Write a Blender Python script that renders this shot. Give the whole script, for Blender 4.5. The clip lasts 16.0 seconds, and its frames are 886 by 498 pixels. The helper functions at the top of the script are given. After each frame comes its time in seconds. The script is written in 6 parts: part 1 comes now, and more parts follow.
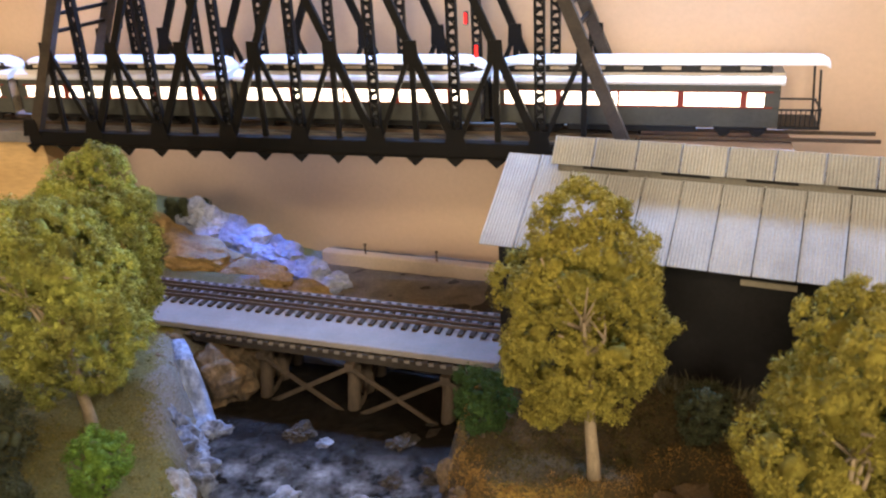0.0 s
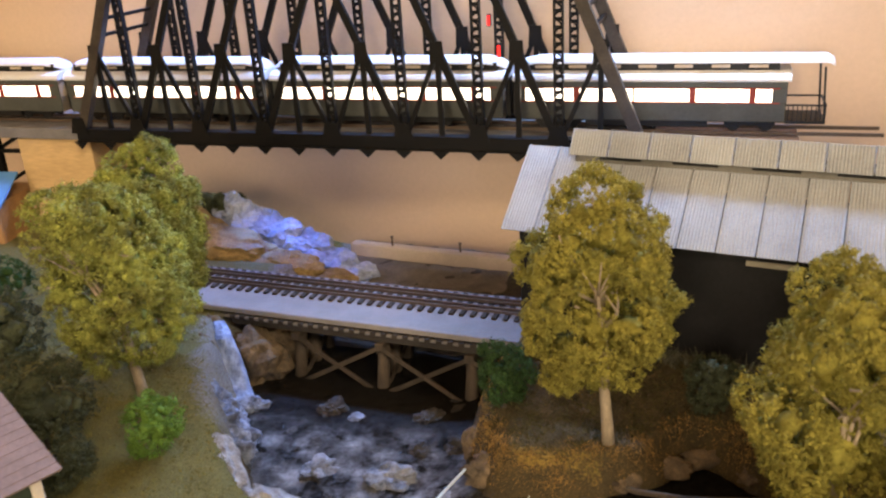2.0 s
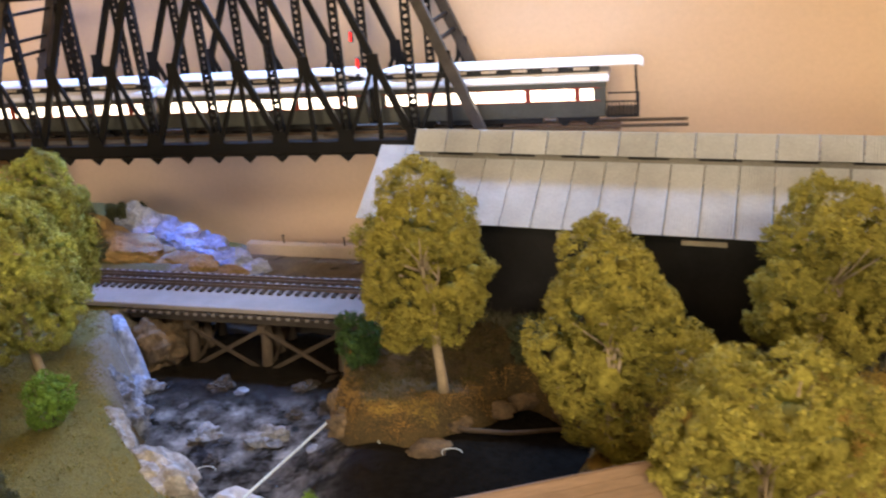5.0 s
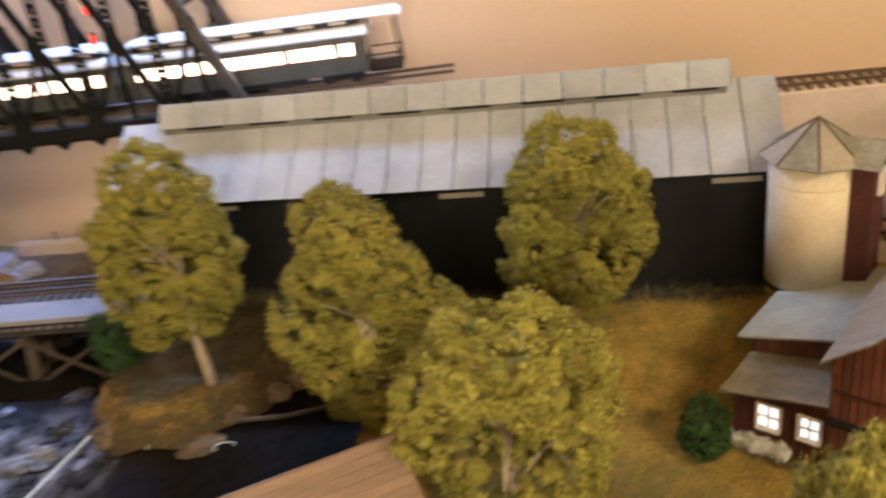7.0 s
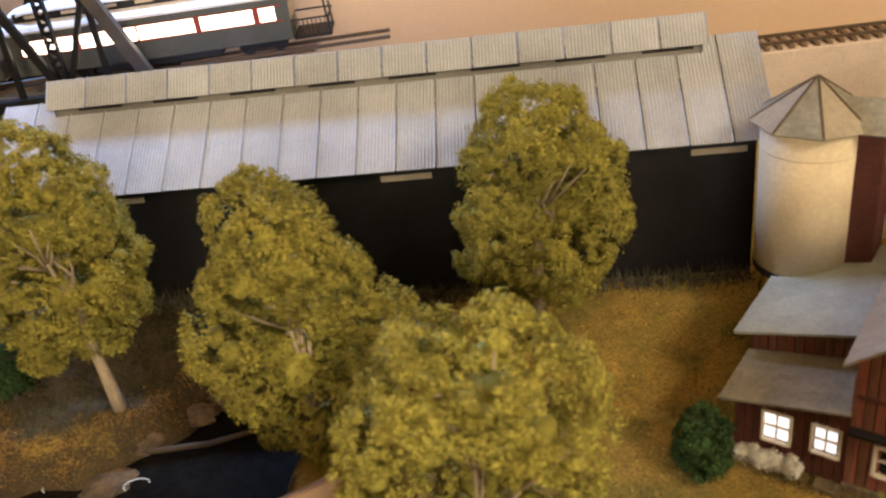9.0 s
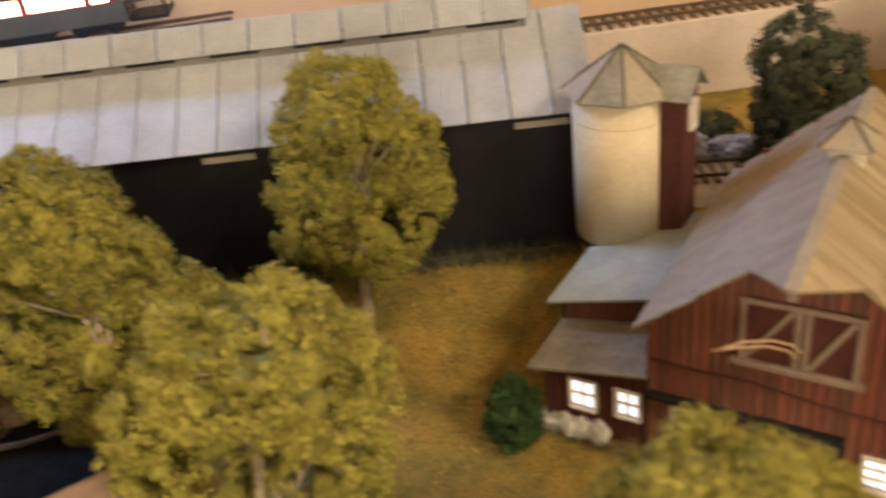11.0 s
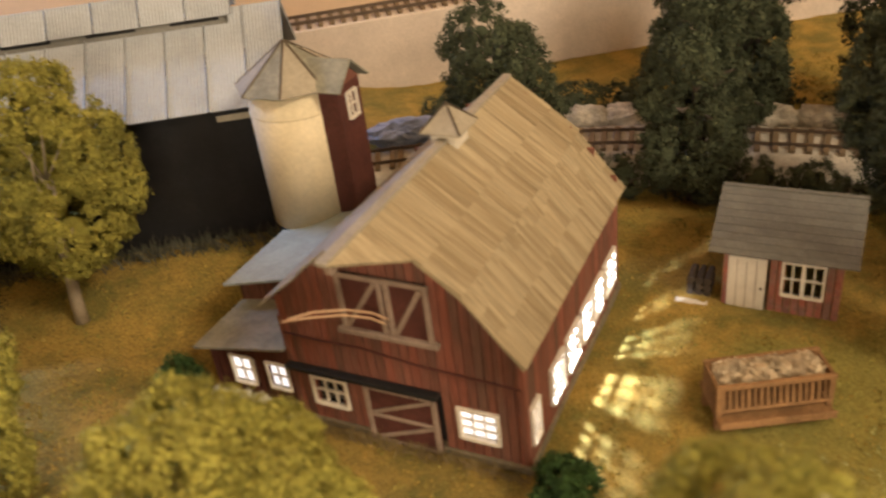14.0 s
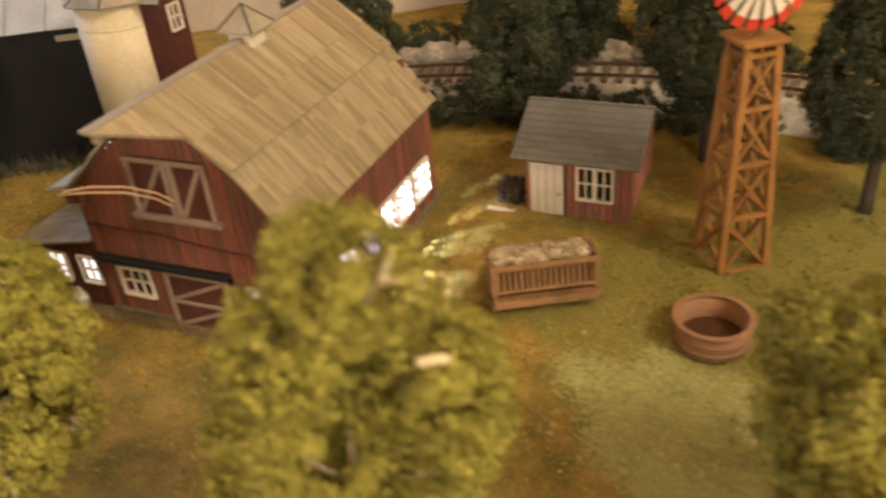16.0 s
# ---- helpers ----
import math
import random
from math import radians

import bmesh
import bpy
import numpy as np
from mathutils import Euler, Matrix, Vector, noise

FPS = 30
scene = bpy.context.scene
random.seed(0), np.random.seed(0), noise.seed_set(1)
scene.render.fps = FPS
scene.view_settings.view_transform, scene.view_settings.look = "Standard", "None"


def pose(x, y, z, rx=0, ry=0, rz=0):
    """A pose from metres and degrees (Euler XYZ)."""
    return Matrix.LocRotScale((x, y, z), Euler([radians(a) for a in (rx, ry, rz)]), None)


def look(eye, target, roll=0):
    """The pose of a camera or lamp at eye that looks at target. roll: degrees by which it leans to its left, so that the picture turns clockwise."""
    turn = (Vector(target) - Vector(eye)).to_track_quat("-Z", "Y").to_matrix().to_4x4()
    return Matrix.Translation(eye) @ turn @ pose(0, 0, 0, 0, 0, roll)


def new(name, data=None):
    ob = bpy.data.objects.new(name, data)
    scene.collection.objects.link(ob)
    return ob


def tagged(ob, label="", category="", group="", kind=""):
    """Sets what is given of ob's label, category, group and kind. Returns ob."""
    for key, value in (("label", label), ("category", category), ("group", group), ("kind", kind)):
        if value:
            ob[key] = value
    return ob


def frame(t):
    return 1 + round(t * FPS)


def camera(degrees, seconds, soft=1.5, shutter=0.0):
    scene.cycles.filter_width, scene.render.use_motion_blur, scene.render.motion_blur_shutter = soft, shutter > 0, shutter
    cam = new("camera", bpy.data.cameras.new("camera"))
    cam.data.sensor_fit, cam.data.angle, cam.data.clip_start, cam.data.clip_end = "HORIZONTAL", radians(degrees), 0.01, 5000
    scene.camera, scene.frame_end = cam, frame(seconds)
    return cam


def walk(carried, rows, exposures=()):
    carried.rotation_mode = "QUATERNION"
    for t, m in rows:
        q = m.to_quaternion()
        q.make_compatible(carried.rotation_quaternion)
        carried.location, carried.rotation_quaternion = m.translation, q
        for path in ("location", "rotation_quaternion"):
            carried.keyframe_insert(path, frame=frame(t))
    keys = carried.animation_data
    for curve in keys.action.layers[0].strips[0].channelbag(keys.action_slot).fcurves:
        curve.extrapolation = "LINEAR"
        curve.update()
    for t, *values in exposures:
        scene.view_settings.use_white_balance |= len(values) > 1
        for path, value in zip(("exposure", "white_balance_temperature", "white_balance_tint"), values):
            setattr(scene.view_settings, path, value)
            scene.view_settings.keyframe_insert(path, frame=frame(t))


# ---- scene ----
cam = camera(55.0, 16.0, soft=2.2, shutter=0.9)
cam.data.dof.use_dof, cam.data.dof.focus_distance, cam.data.dof.aperture_fstop = True, 0.48, 19.0
PATH = [
    (0, 0.0213, -0.0135, 0.2422, 67.13, 2.87, 12.48),
    (0.5, 0.0225, -0.0219, 0.2446, 67.30, 3.07, 12.87),
    (1, 0.0270, -0.0308, 0.2442, 67.55, 3.22, 13.28),
    (1.5, 0.0267, -0.0392, 0.2405, 67.80, 3.32, 13.79),
    (2, 0.0262, -0.0463, 0.2430, 67.71, 3.28, 13.79),
    (2.5, 0.0278, -0.0629, 0.2441, 68.02, 3.14, 13.93),
    (3, 0.0324, -0.0782, 0.2429, 68.31, 3.07, 13.76),
    (3.5, 0.0446, -0.0866, 0.2375, 68.46, 3.20, 13.37),
    (4, 0.0605, -0.0982, 0.2439, 68.68, 3.13, 11.15),
    (6.5, 0.1367, -0.1076, 0.2564, 64.98, 8.30, 3.66),
    (7, 0.1464, -0.0801, 0.2475, 63.60, 7.44, -2.22),
    (7.5, 0.1395, -0.0509, 0.2374, 62.76, 6.49, -5.38),
    (8, 0.1356, -0.0346, 0.2342, 61.65, 6.86, -6.18),
    (10.5, 0.1702, -0.0205, 0.2141, 61.17, 7.95, -9.61),
    (11, 0.1833, -0.0277, 0.2122, 60.50, 6.49, -12.49),
    (11.5, 0.2016, -0.0338, 0.2106, 60.33, 6.48, -14.25),
    (12, 0.2167, -0.0438, 0.2083, 60.01, 6.17, -15.55),
    (12.5, 0.2250, -0.0545, 0.2098, 59.51, 5.93, -16.52),
    (13, 0.2433, -0.0647, 0.2080, 59.34, 5.92, -17.59),
    (13.5, 0.2612, -0.0718, 0.2138, 59.12, 6.60, -17.75),
    (14, 0.2728, -0.0733, 0.2130, 58.64, 6.38, -18.58),
    (14.5, 0.2843, -0.0832, 0.2026, 58.24, 6.27, -18.86),
    (15, 0.2916, -0.0952, 0.1961, 57.84, 5.94, -19.19),
    (15.5, 0.3013, -0.1113, 0.1889, 57.93, 5.23, -19.92),
    (16, 0.3136, -0.1251, 0.1875, 57.75, 4.75, -21.16),
]
walk(cam, [(t, pose(x, y, z, rx, ry, rz)) for t, x, y, z, rx, ry, rz in PATH])

# ---- light ----
world = bpy.data.worlds.new("room_air")
scene.world = world
world.use_nodes = True
world.node_tree.nodes["Background"].inputs[0].default_value = (0.9, 0.72, 0.55, 1)
world.node_tree.nodes["Background"].inputs[1].default_value = 0.03
scene.view_settings.exposure = 0.0


def lamp(name, kind, place, target, watts, colour, size=0.1):
    data = bpy.data.lights.new(name, kind)
    data.energy, data.color = watts, colour
    if kind == "AREA":
        data.shape, data.size = "DISK", size
    else:
        data.shadow_soft_size = size
    ob = new(name, data)
    ob.matrix_world = look([v * 0.01 for v in place], [v * 0.01 for v in target])
    return ob


# the warm ceiling lamp and standing lamp of the room, and the cool lamp strips high on the rear wall
lamp("ceiling_lamp_light", "AREA", (120, -125, 150), (25, 25, 0), 41.0, (1.0, 0.81, 0.56), 0.55)
lamp("standing_lamp_light", "AREA", (-20, -225, 60), (0, 40, 0), 46.0, (1.0, 0.81, 0.57), 1.3)
for x, y, wide, watts, colour in ((-28, 57.6, 0.30, 1.9, (0.20, 0.40, 1.0)), (3, 53.4, 0.32, 1.6, (0.33, 0.55, 1.0))):
    strip = lamp("wall_strip_light", "AREA", (x, y, 27.8), (x - 4, y - 28, 0), watts, colour, 0.01)
    strip.data.shape, strip.data.size, strip.data.size_y, strip.data.spread = "RECTANGLE", wide, 0.01, 2.3
# assumed blue lamp, unseen under the bridge deck, that lights waterfall and crag
lamp("assumed_waterfall_light", "AREA", (-26.5, 51.0, 8.0), (-25.5, 50.0, 0), 0.06, (0.08, 0.24, 1.0), 0.02).data.spread = 1.5

# ---- geometry helpers (all lengths below in centimetres) ----
CM = 0.01


class Shape:
    """Vertices and faces of one mesh, in centimetres."""

    def __init__(self):
        self.v, self.f = [], []

    def add(self, verts, faces):
        n = len(self.v)
        self.v += [tuple(p) for p in verts]
        self.f += [tuple(i + n for i in f) for f in faces]
        return self

    def box(self, x0, x1, y0, y1, z0, z1, c=0.0):
        """A box with its edges cut off by c."""
        if c <= 0:
            return self.add([(x, y, z) for x in (x0, x1) for y in (y0, y1) for z in (z0, z1)],
                            [(0, 1, 3, 2), (4, 6, 7, 5), (0, 4, 5, 1), (2, 3, 7, 6), (0, 2, 6, 4), (1, 5, 7, 3)])
        c = min(c, (x1 - x0) * 0.45, (y1 - y0) * 0.45, (z1 - z0) * 0.45)
        lo = [(x0 + c, y0), (x1 - c, y0), (x1, y0 + c), (x1, y1 - c), (x1 - c, y1), (x0 + c, y1), (x0, y1 - c), (x0, y0 + c)]
        inn = [(x0 + c, y0 + c), (x1 - c, y0 + c), (x1 - c, y0 + c), (x1 - c, y1 - c), (x1 - c, y1 - c), (x0 + c, y1 - c), (x0 + c, y1 - c), (x0 + c, y0 + c)]
        vs = [(x, y, z0) for x, y in inn[::2]] + [(x, y, z0 + c) for x, y in lo] + [(x, y, z1 - c) for x, y in lo] + [(x, y, z1) for x, y in inn[::2]]
        inner = [0, 1, 1, 2, 2, 3, 3, 0]
        fs = [(3, 2, 1, 0), (20, 21, 22, 23)]
        for i in range(8):
            j = (i + 1) % 8
            fs.append((4 + i, 4 + j, 12 + j, 12 + i))
            p, q = inner[i], inner[j]
            fs.append((p, q, 4 + j, 4 + i) if p != q else (p, 4 + j, 4 + i))
            fs.append((12 + i, 12 + j, 20 + q, 20 + p) if p != q else (12 + i, 12 + j, 20 + p))
        return self.add(vs, fs)

    def bar(self, a, b, w, h, up=(0, 0, 1)):
        """A square bar from a to b."""
        a, b = Vector(a), Vector(b)
        d = (b - a).normalized()
        s = d.cross(Vector(up))
        s = s.normalized() if s.length > 1e-4 else Vector((1, 0, 0))
        t = s.cross(d)
        vs = [p + s * (i * w / 2) + t * (j * h / 2) for p in (a, b) for i, j in ((-1, -1), (1, -1), (1, 1), (-1, 1))]
        return self.add(vs, [(0, 3, 2, 1), (4, 5, 6, 7), (0, 1, 5, 4), (1, 2, 6, 5), (2, 3, 7, 6), (3, 0, 4, 7)])

    def tube(self, points, radii, n=8, cap=True):
        """A round tapered rod along a line of points."""
        pts = [Vector(p) for p in points]
        rings = []
        for i, p in enumerate(pts):
            d = (pts[min(i + 1, len(pts) - 1)] - pts[max(i - 1, 0)]).normalized()
            s = d.cross(Vector((0.31, 0.17, 0.93)))
            s = s.normalized() if s.length > 1e-3 else Vector((1, 0, 0))
            t = d.cross(s)
            rings.append([p + (s * math.cos(k * 2 * math.pi / n) + t * math.sin(k * 2 * math.pi / n)) * radii[i] for k in range(n)])
        fs = [(i * n + k, i * n + (k + 1) % n, (i + 1) * n + (k + 1) % n, (i + 1) * n + k) for i in range(len(pts) - 1) for k in range(n)]
        if cap:
            fs += [tuple(range(n))[::-1], tuple((len(pts) - 1) * n + k for k in range(n))]
        return self.add([v for r in rings for v in r], fs)

    def lathe(self, profile, n=24, start=0.0, turn=2 * math.pi, x=0, y=0):
        """A turned shape from (radius, z) pairs."""
        full = abs(turn - 2 * math.pi) < 1e-6
        m = n if full else n + 1
        vs = [(x + r * math.cos(start + turn * k / n), y + r * math.sin(start + turn * k / n), z) for r, z in profile for k in range(m)]
        fs = [(i * m + k, i * m + (k + 1) % m, (i + 1) * m + (k + 1) % m, (i + 1) * m + k) for i in range(len(profile) - 1) for k in range(n)]
        return self.add(vs, fs)

    def slab(self, poly, thick):
        """A plate: a flat outline of 3D points, given thickness along its normal."""
        p = [Vector(q) for q in poly]
        nrm = (p[1] - p[0]).cross(p[2] - p[0]).normalized() * thick
        n = len(p)
        fs = [tuple(range(n))[::-1], tuple(range(n, 2 * n))] + [(i, (i + 1) % n, n + (i + 1) % n, n + i) for i in range(n)]
        return self.add(p + [q + nrm for q in p], fs)

    def mesh(self, name, smooth=False):
        me = bpy.data.meshes.new(name)
        me.from_pydata([(x * CM, y * CM, z * CM) for x, y, z in self.v], [], self.f)
        if smooth:
            me.polygons.foreach_set("use_smooth", [True] * len(me.polygons))
        me.update()
        return me


def thing(name, x, y, z, rz=0.0, label="", category="", group="", kind=""):
    """An empty at the base of a thing, to which its parts belong."""
    ob = new(name)
    ob.empty_display_size = 0.01
    ob.matrix_world = pose(x * CM, y * CM, z * CM, 0, 0, rz)
    return tagged(ob, label, category, group, kind)


def part(name, shape, material, parent=None, label="", smooth=False):
    """One mesh object under a thing or part, in the coordinates of the thing."""
    me = shape.mesh(name, smooth) if isinstance(shape, Shape) else shape
    if not me.materials:
        me.materials.append(material)
    ob = new(name, me)
    if parent is not None:
        ob.parent = parent
    return tagged(ob, label)


def single(name, shape, material, label="", category="", group="", kind="", smooth=False):
    return tagged(part(name, shape, material, None, "", smooth), label, category, group, kind)


# ---- materials ----
def mat(name, colour, rough=0.8, vary=0.25, scale=(400, 60), bump=0.25, stretch=(1, 1, 1), metal=0.0, tint=None, spread=0.0, fine=0.5, spec=0.3, depth=0.0006, island=0.0):
    """A surface with fine grain, broad stains and a little relief; tint is the second colour of the stains."""
    m = bpy.data.materials.new(name)
    m.use_nodes = True
    nt = m.node_tree
    N, L = nt.nodes, nt.links
    b = N["Principled BSDF"]
    b.inputs["Roughness"].default_value, b.inputs["Metallic"].default_value = rough, metal
    b.inputs["Specular IOR Level"].default_value = spec
    tc = N.new("ShaderNodeTexCoord")
    mp = N.new("ShaderNodeMapping")
    mp.inputs["Scale"].default_value = stretch
    L.new(tc.outputs["Object"], mp.inputs[0])
    info = N.new("ShaderNodeObjectInfo")
    shift = N.new("ShaderNodeVectorMath")
    shift.operation = "MULTIPLY_ADD"
    shift.inputs[1].default_value = (0.37, 0.23, 0.31)
    L.new(info.outputs["Random"], shift.inputs[0])
    L.new(mp.outputs[0], shift.inputs[2])
    big, small = N.new("ShaderNodeTexNoise"), N.new("ShaderNodeTexNoise")
    for node, s, d in ((small, scale[0], 5.0), (big, scale[1], 3.0)):
        node.inputs["Scale"].default_value, node.inputs["Detail"].default_value = s, d
        node.inputs["Roughness"].default_value = 0.65
        L.new(shift.outputs[0], node.inputs["Vector"])
    c2 = tint or [v * (1 - vary) for v in colour]
    ramp = N.new("ShaderNodeMapRange")
    ramp.inputs[1].default_value, ramp.inputs[2].default_value = 0.36, 0.64
    L.new(big.outputs[0], ramp.inputs[0])
    mix = N.new("ShaderNodeMix")
    mix.data_type = "RGBA"
    mix.inputs[6].default_value, mix.inputs[7].default_value = (*colour, 1), (*c2, 1)
    L.new(ramp.outputs[0], mix.inputs[0])
    grain = N.new("ShaderNodeMapRange")
    grain.inputs[1].default_value, grain.inputs[2].default_value = 0.25, 0.75
    grain.inputs[3].default_value, grain.inputs[4].default_value = 1 - vary * fine * 2, 1 + vary * fine
    L.new(small.outputs[0], grain.inputs[0])
    rnd = N.new("ShaderNodeMapRange")
    rnd.inputs[3].default_value, rnd.inputs[4].default_value = 1 - spread, 1 + spread
    L.new(info.outputs["Random"], rnd.inputs[0])
    times = N.new("ShaderNodeMath")
    times.operation = "MULTIPLY"
    L.new(grain.outputs[0], times.inputs[0])
    L.new(rnd.outputs[0], times.inputs[1])
    if island > 0:
        geo, each, both = N.new("ShaderNodeNewGeometry"), N.new("ShaderNodeMapRange"), N.new("ShaderNodeMath")
        each.inputs[3].default_value, each.inputs[4].default_value = 1 - island, 1 + island
        L.new(geo.outputs["Random Per Island"], each.inputs[0])
        both.operation = "MULTIPLY"
        L.new(times.outputs[0], both.inputs[0])
        L.new(each.outputs[0], both.inputs[1])
        times = both
    shade = N.new("ShaderNodeVectorMath")
    shade.operation = "SCALE"
    L.new(mix.outputs[2], shade.inputs[0])
    L.new(times.outputs[0], shade.inputs["Scale"])
    L.new(shade.outputs[0], b.inputs["Base Color"])
    if bump > 0:
        bp = N.new("ShaderNodeBump")
        bp.inputs["Strength"].default_value, bp.inputs["Distance"].default_value = bump, depth
        L.new(small.outputs[0], bp.inputs["Height"])
        L.new(bp.outputs[0], b.inputs["Normal"])
    return m


def glow(name, colour, strength):
    m = bpy.data.materials.new(name)
    m.use_nodes = True
    b = m.node_tree.nodes["Principled BSDF"]
    b.inputs["Base Color"].default_value = (*colour, 1)
    b.inputs["Emission Color"].default_value, b.inputs["Emission Strength"].default_value = (*colour, 1), strength
    return m


WALL = mat("peach_wall_paint", (0.63, 0.465, 0.325), 0.85, 0.06, (300, 3), 0.05)
ROOM = mat("room_paint", (0.78, 0.68, 0.56), 0.9, 0.08, (200, 3), 0.05)
ROOF_METAL = mat("weathered_corrugated_iron", (0.41, 0.435, 0.47), 0.8, 0.16, (700, 40), 0.12, spread=0.06, spec=0.15)
BLACK_WALL = mat("black_painted_board", (0.014, 0.0135, 0.015), 0.45, 0.3, (500, 50), 0.15, spec=0.2)
RED_BOARD = mat("weathered_red_board", (0.25, 0.084, 0.055), 0.85, 0.35, (900, 70), 0.3, stretch=(1, 1, 0.15), spread=0.14, tint=(0.14, 0.072, 0.052))
RED_DARK = mat("maroon_paint_and_shaded_red", (0.10, 0.032, 0.024), 0.8, 0.3, (700, 70), 0.2)
SHAKE = mat("weathered_shake_roof", (0.42, 0.345, 0.225), 0.85, 0.45, (600, 130), 0.35, stretch=(0.16, 1, 0.16), spread=0.05, tint=(0.27, 0.21, 0.125), fine=0.45)
GREY_ROOF = mat("grey_roofing_felt", (0.36, 0.32, 0.25), 0.85, 0.2, (600, 60), 0.2)
GREEN_ROOF = mat("grey_green_roofing", (0.35, 0.39, 0.36), 0.8, 0.2, (600, 60), 0.2)
WHITE_PAINT = mat("cream_white_paint", (0.72, 0.66, 0.56), 0.6, 0.12, (900, 120), 0.1)
SILO_PAPER = mat("cream_silo_plaster", (0.66, 0.56, 0.38), 0.6, 0.16, (500, 40), 0.35)
SLATE = mat("hut_slate_roof", (0.165, 0.16, 0.14), 0.8, 0.25, (800, 80), 0.3)
DARK = mat("dark_interior", (0.012, 0.011, 0.011), 0.7, 0.2, (500, 50), 0.1)
STEEL = mat("black_bridge_steel", (0.007, 0.0065, 0.0065), 0.5, 0.3, (800, 60), 0.1, spec=0.15)
DECK = mat("pale_grey_concrete", (0.255, 0.24, 0.245), 0.85, 0.12, (800, 60), 0.25)
TIE = mat("dark_tie_and_shaded_timber", (0.05, 0.042, 0.036), 0.85, 0.3, (900, 100), 0.3, spread=0.2)
RAIL = mat("worn_rail_steel", (0.16, 0.12, 0.09), 0.45, 0.2, (900, 100), 0.1, metal=0.6)
TIMBER = mat("weathered_trestle_timber", (0.085, 0.066, 0.05), 0.85, 0.35, (900, 80), 0.3, stretch=(1, 1, 0.2), spread=0.25)
ROCK = mat("painted_plaster_rock", (0.43, 0.44, 0.47), 0.85, 0.45, (350, 110), 0.8, tint=(0.22, 0.21, 0.21), depth=0.0015)
PALE_ROCK = mat("pale_plaster_rock", (0.62, 0.64, 0.70), 0.75, 0.3, (350, 60), 0.6, tint=(0.42, 0.46, 0.56), depth=0.0015)
WATER = mat("dark_resin_water", (0.013, 0.012, 0.011), 0.12, 0.5, (220, 75), 0.9, tint=(0.36, 0.37, 0.39), depth=0.002, spec=0.08)
PEELED = mat("peeled_twig_wood", (0.78, 0.68, 0.42), 0.8, 0.15, (900, 120), 0.2)
BARK = mat("pale_tree_bark", (0.42, 0.34, 0.24), 0.9, 0.3, (900, 120), 0.4, stretch=(1, 1, 0.4))
OLIVE = mat("olive_foliage", (0.35, 0.31, 0.06), 0.95, 0.35, (500, 60), 0.5, tint=(0.23, 0.21, 0.042), island=0.28)
LIGHT_OLIVE = mat("light_olive_foliage", (0.42, 0.385, 0.08), 0.95, 0.35, (500, 60), 0.5, tint=(0.28, 0.255, 0.05), island=0.28)
SAGE = mat("sage_green_foliage", (0.40, 0.43, 0.09), 0.95, 0.35, (700, 60), 0.5, tint=(0.16, 0.16, 0.04), island=0.28)
BRIGHT = mat("bright_green_foliage", (0.16, 0.29, 0.045), 0.95, 0.35, (900, 80), 0.5, island=0.28)
MID_GREEN = mat("mid_green_foliage", (0.05, 0.105, 0.028), 0.95, 0.4, (900, 80), 0.5, island=0.28)
DARK_GREEN = mat("dark_green_foliage", (0.085, 0.10, 0.054), 0.95, 0.4, (900, 80), 0.5, island=0.28)
STRAW = mat("straw_weeds", (0.30, 0.22, 0.10), 0.95, 0.4, (900, 80), 0.5)
CREAM_FLOWER = mat("cream_blossom", (0.90, 0.88, 0.78), 0.9, 0.2, (900, 100), 0.4)
LIT = glow("lit_window_glass", (1.0, 0.97, 1.0), 1.15)
LIT_WARM = glow("lit_coach_window", (1.0, 0.86, 0.66), 5.0)
COACH = mat("coach_grey_green_paint", (0.075, 0.080, 0.072), 0.5, 0.2, (500, 40), 0.05)
COACH_ROOF = mat("coach_white_roof", (0.75, 0.74, 0.74), 0.5, 0.1, (500, 40), 0.05)
COACH_RED = mat("coach_window_red", (0.28, 0.04, 0.025), 0.5, 0.2, (500, 40), 0.05)
CREAM = mat("cream_letterboard", (0.62, 0.52, 0.40), 0.6, 0.15, (500, 40), 0.05)
UNDER = mat("black_underframe", (0.012, 0.012, 0.013), 0.5, 0.2, (500, 40), 0.05)
RUST = mat("rust_orange_steel", (0.40, 0.19, 0.055), 0.75, 0.35, (900, 90), 0.2)
CRATE = mat("reddish_wood", (0.31, 0.17, 0.075), 0.8, 0.35, (900, 90), 0.25)
HAY = mat("pale_hay", (0.78, 0.64, 0.45), 0.95, 0.4, (1200, 200), 0.8)
TAN_BOARD = mat("tan_plank_roof", (0.30, 0.21, 0.14), 0.8, 0.25, (900, 60), 0.3, stretch=(0.15, 1, 1))
PLY = mat("raw_plywood", (0.62, 0.42, 0.2), 0.7, 0.2, (500, 40), 0.1, stretch=(0.2, 1, 1))

# ---- ground ----
GORGE = [(-24.5, 41), (-23.2, 36.5), (-20.6, 31), (-17.2, 26), (-13.5, 22.5), (-9, 19.0), (-4, 14.5), (2, 12.5), (8.4, 16.5), (8.6, 21), (8.6, 24.5), (9.6, 28.2), (7.2, 30.4),
         (4.8, 30.8), (2.5, 29.2), (0.3, 27.9), (-1.3, 27.3), (-3.7, 27.7), (-5.4, 30.2), (-6.0, 33), (-5, 38), (-2, 44), (2, 52), (2, 66), (-22, 66), (-22.5, 55), (-22.8, 48)]


def smooth(a, b, x):
    t = np.clip((x - a) / (b - a), 0, 1)
    return t * t * (3 - 2 * t)


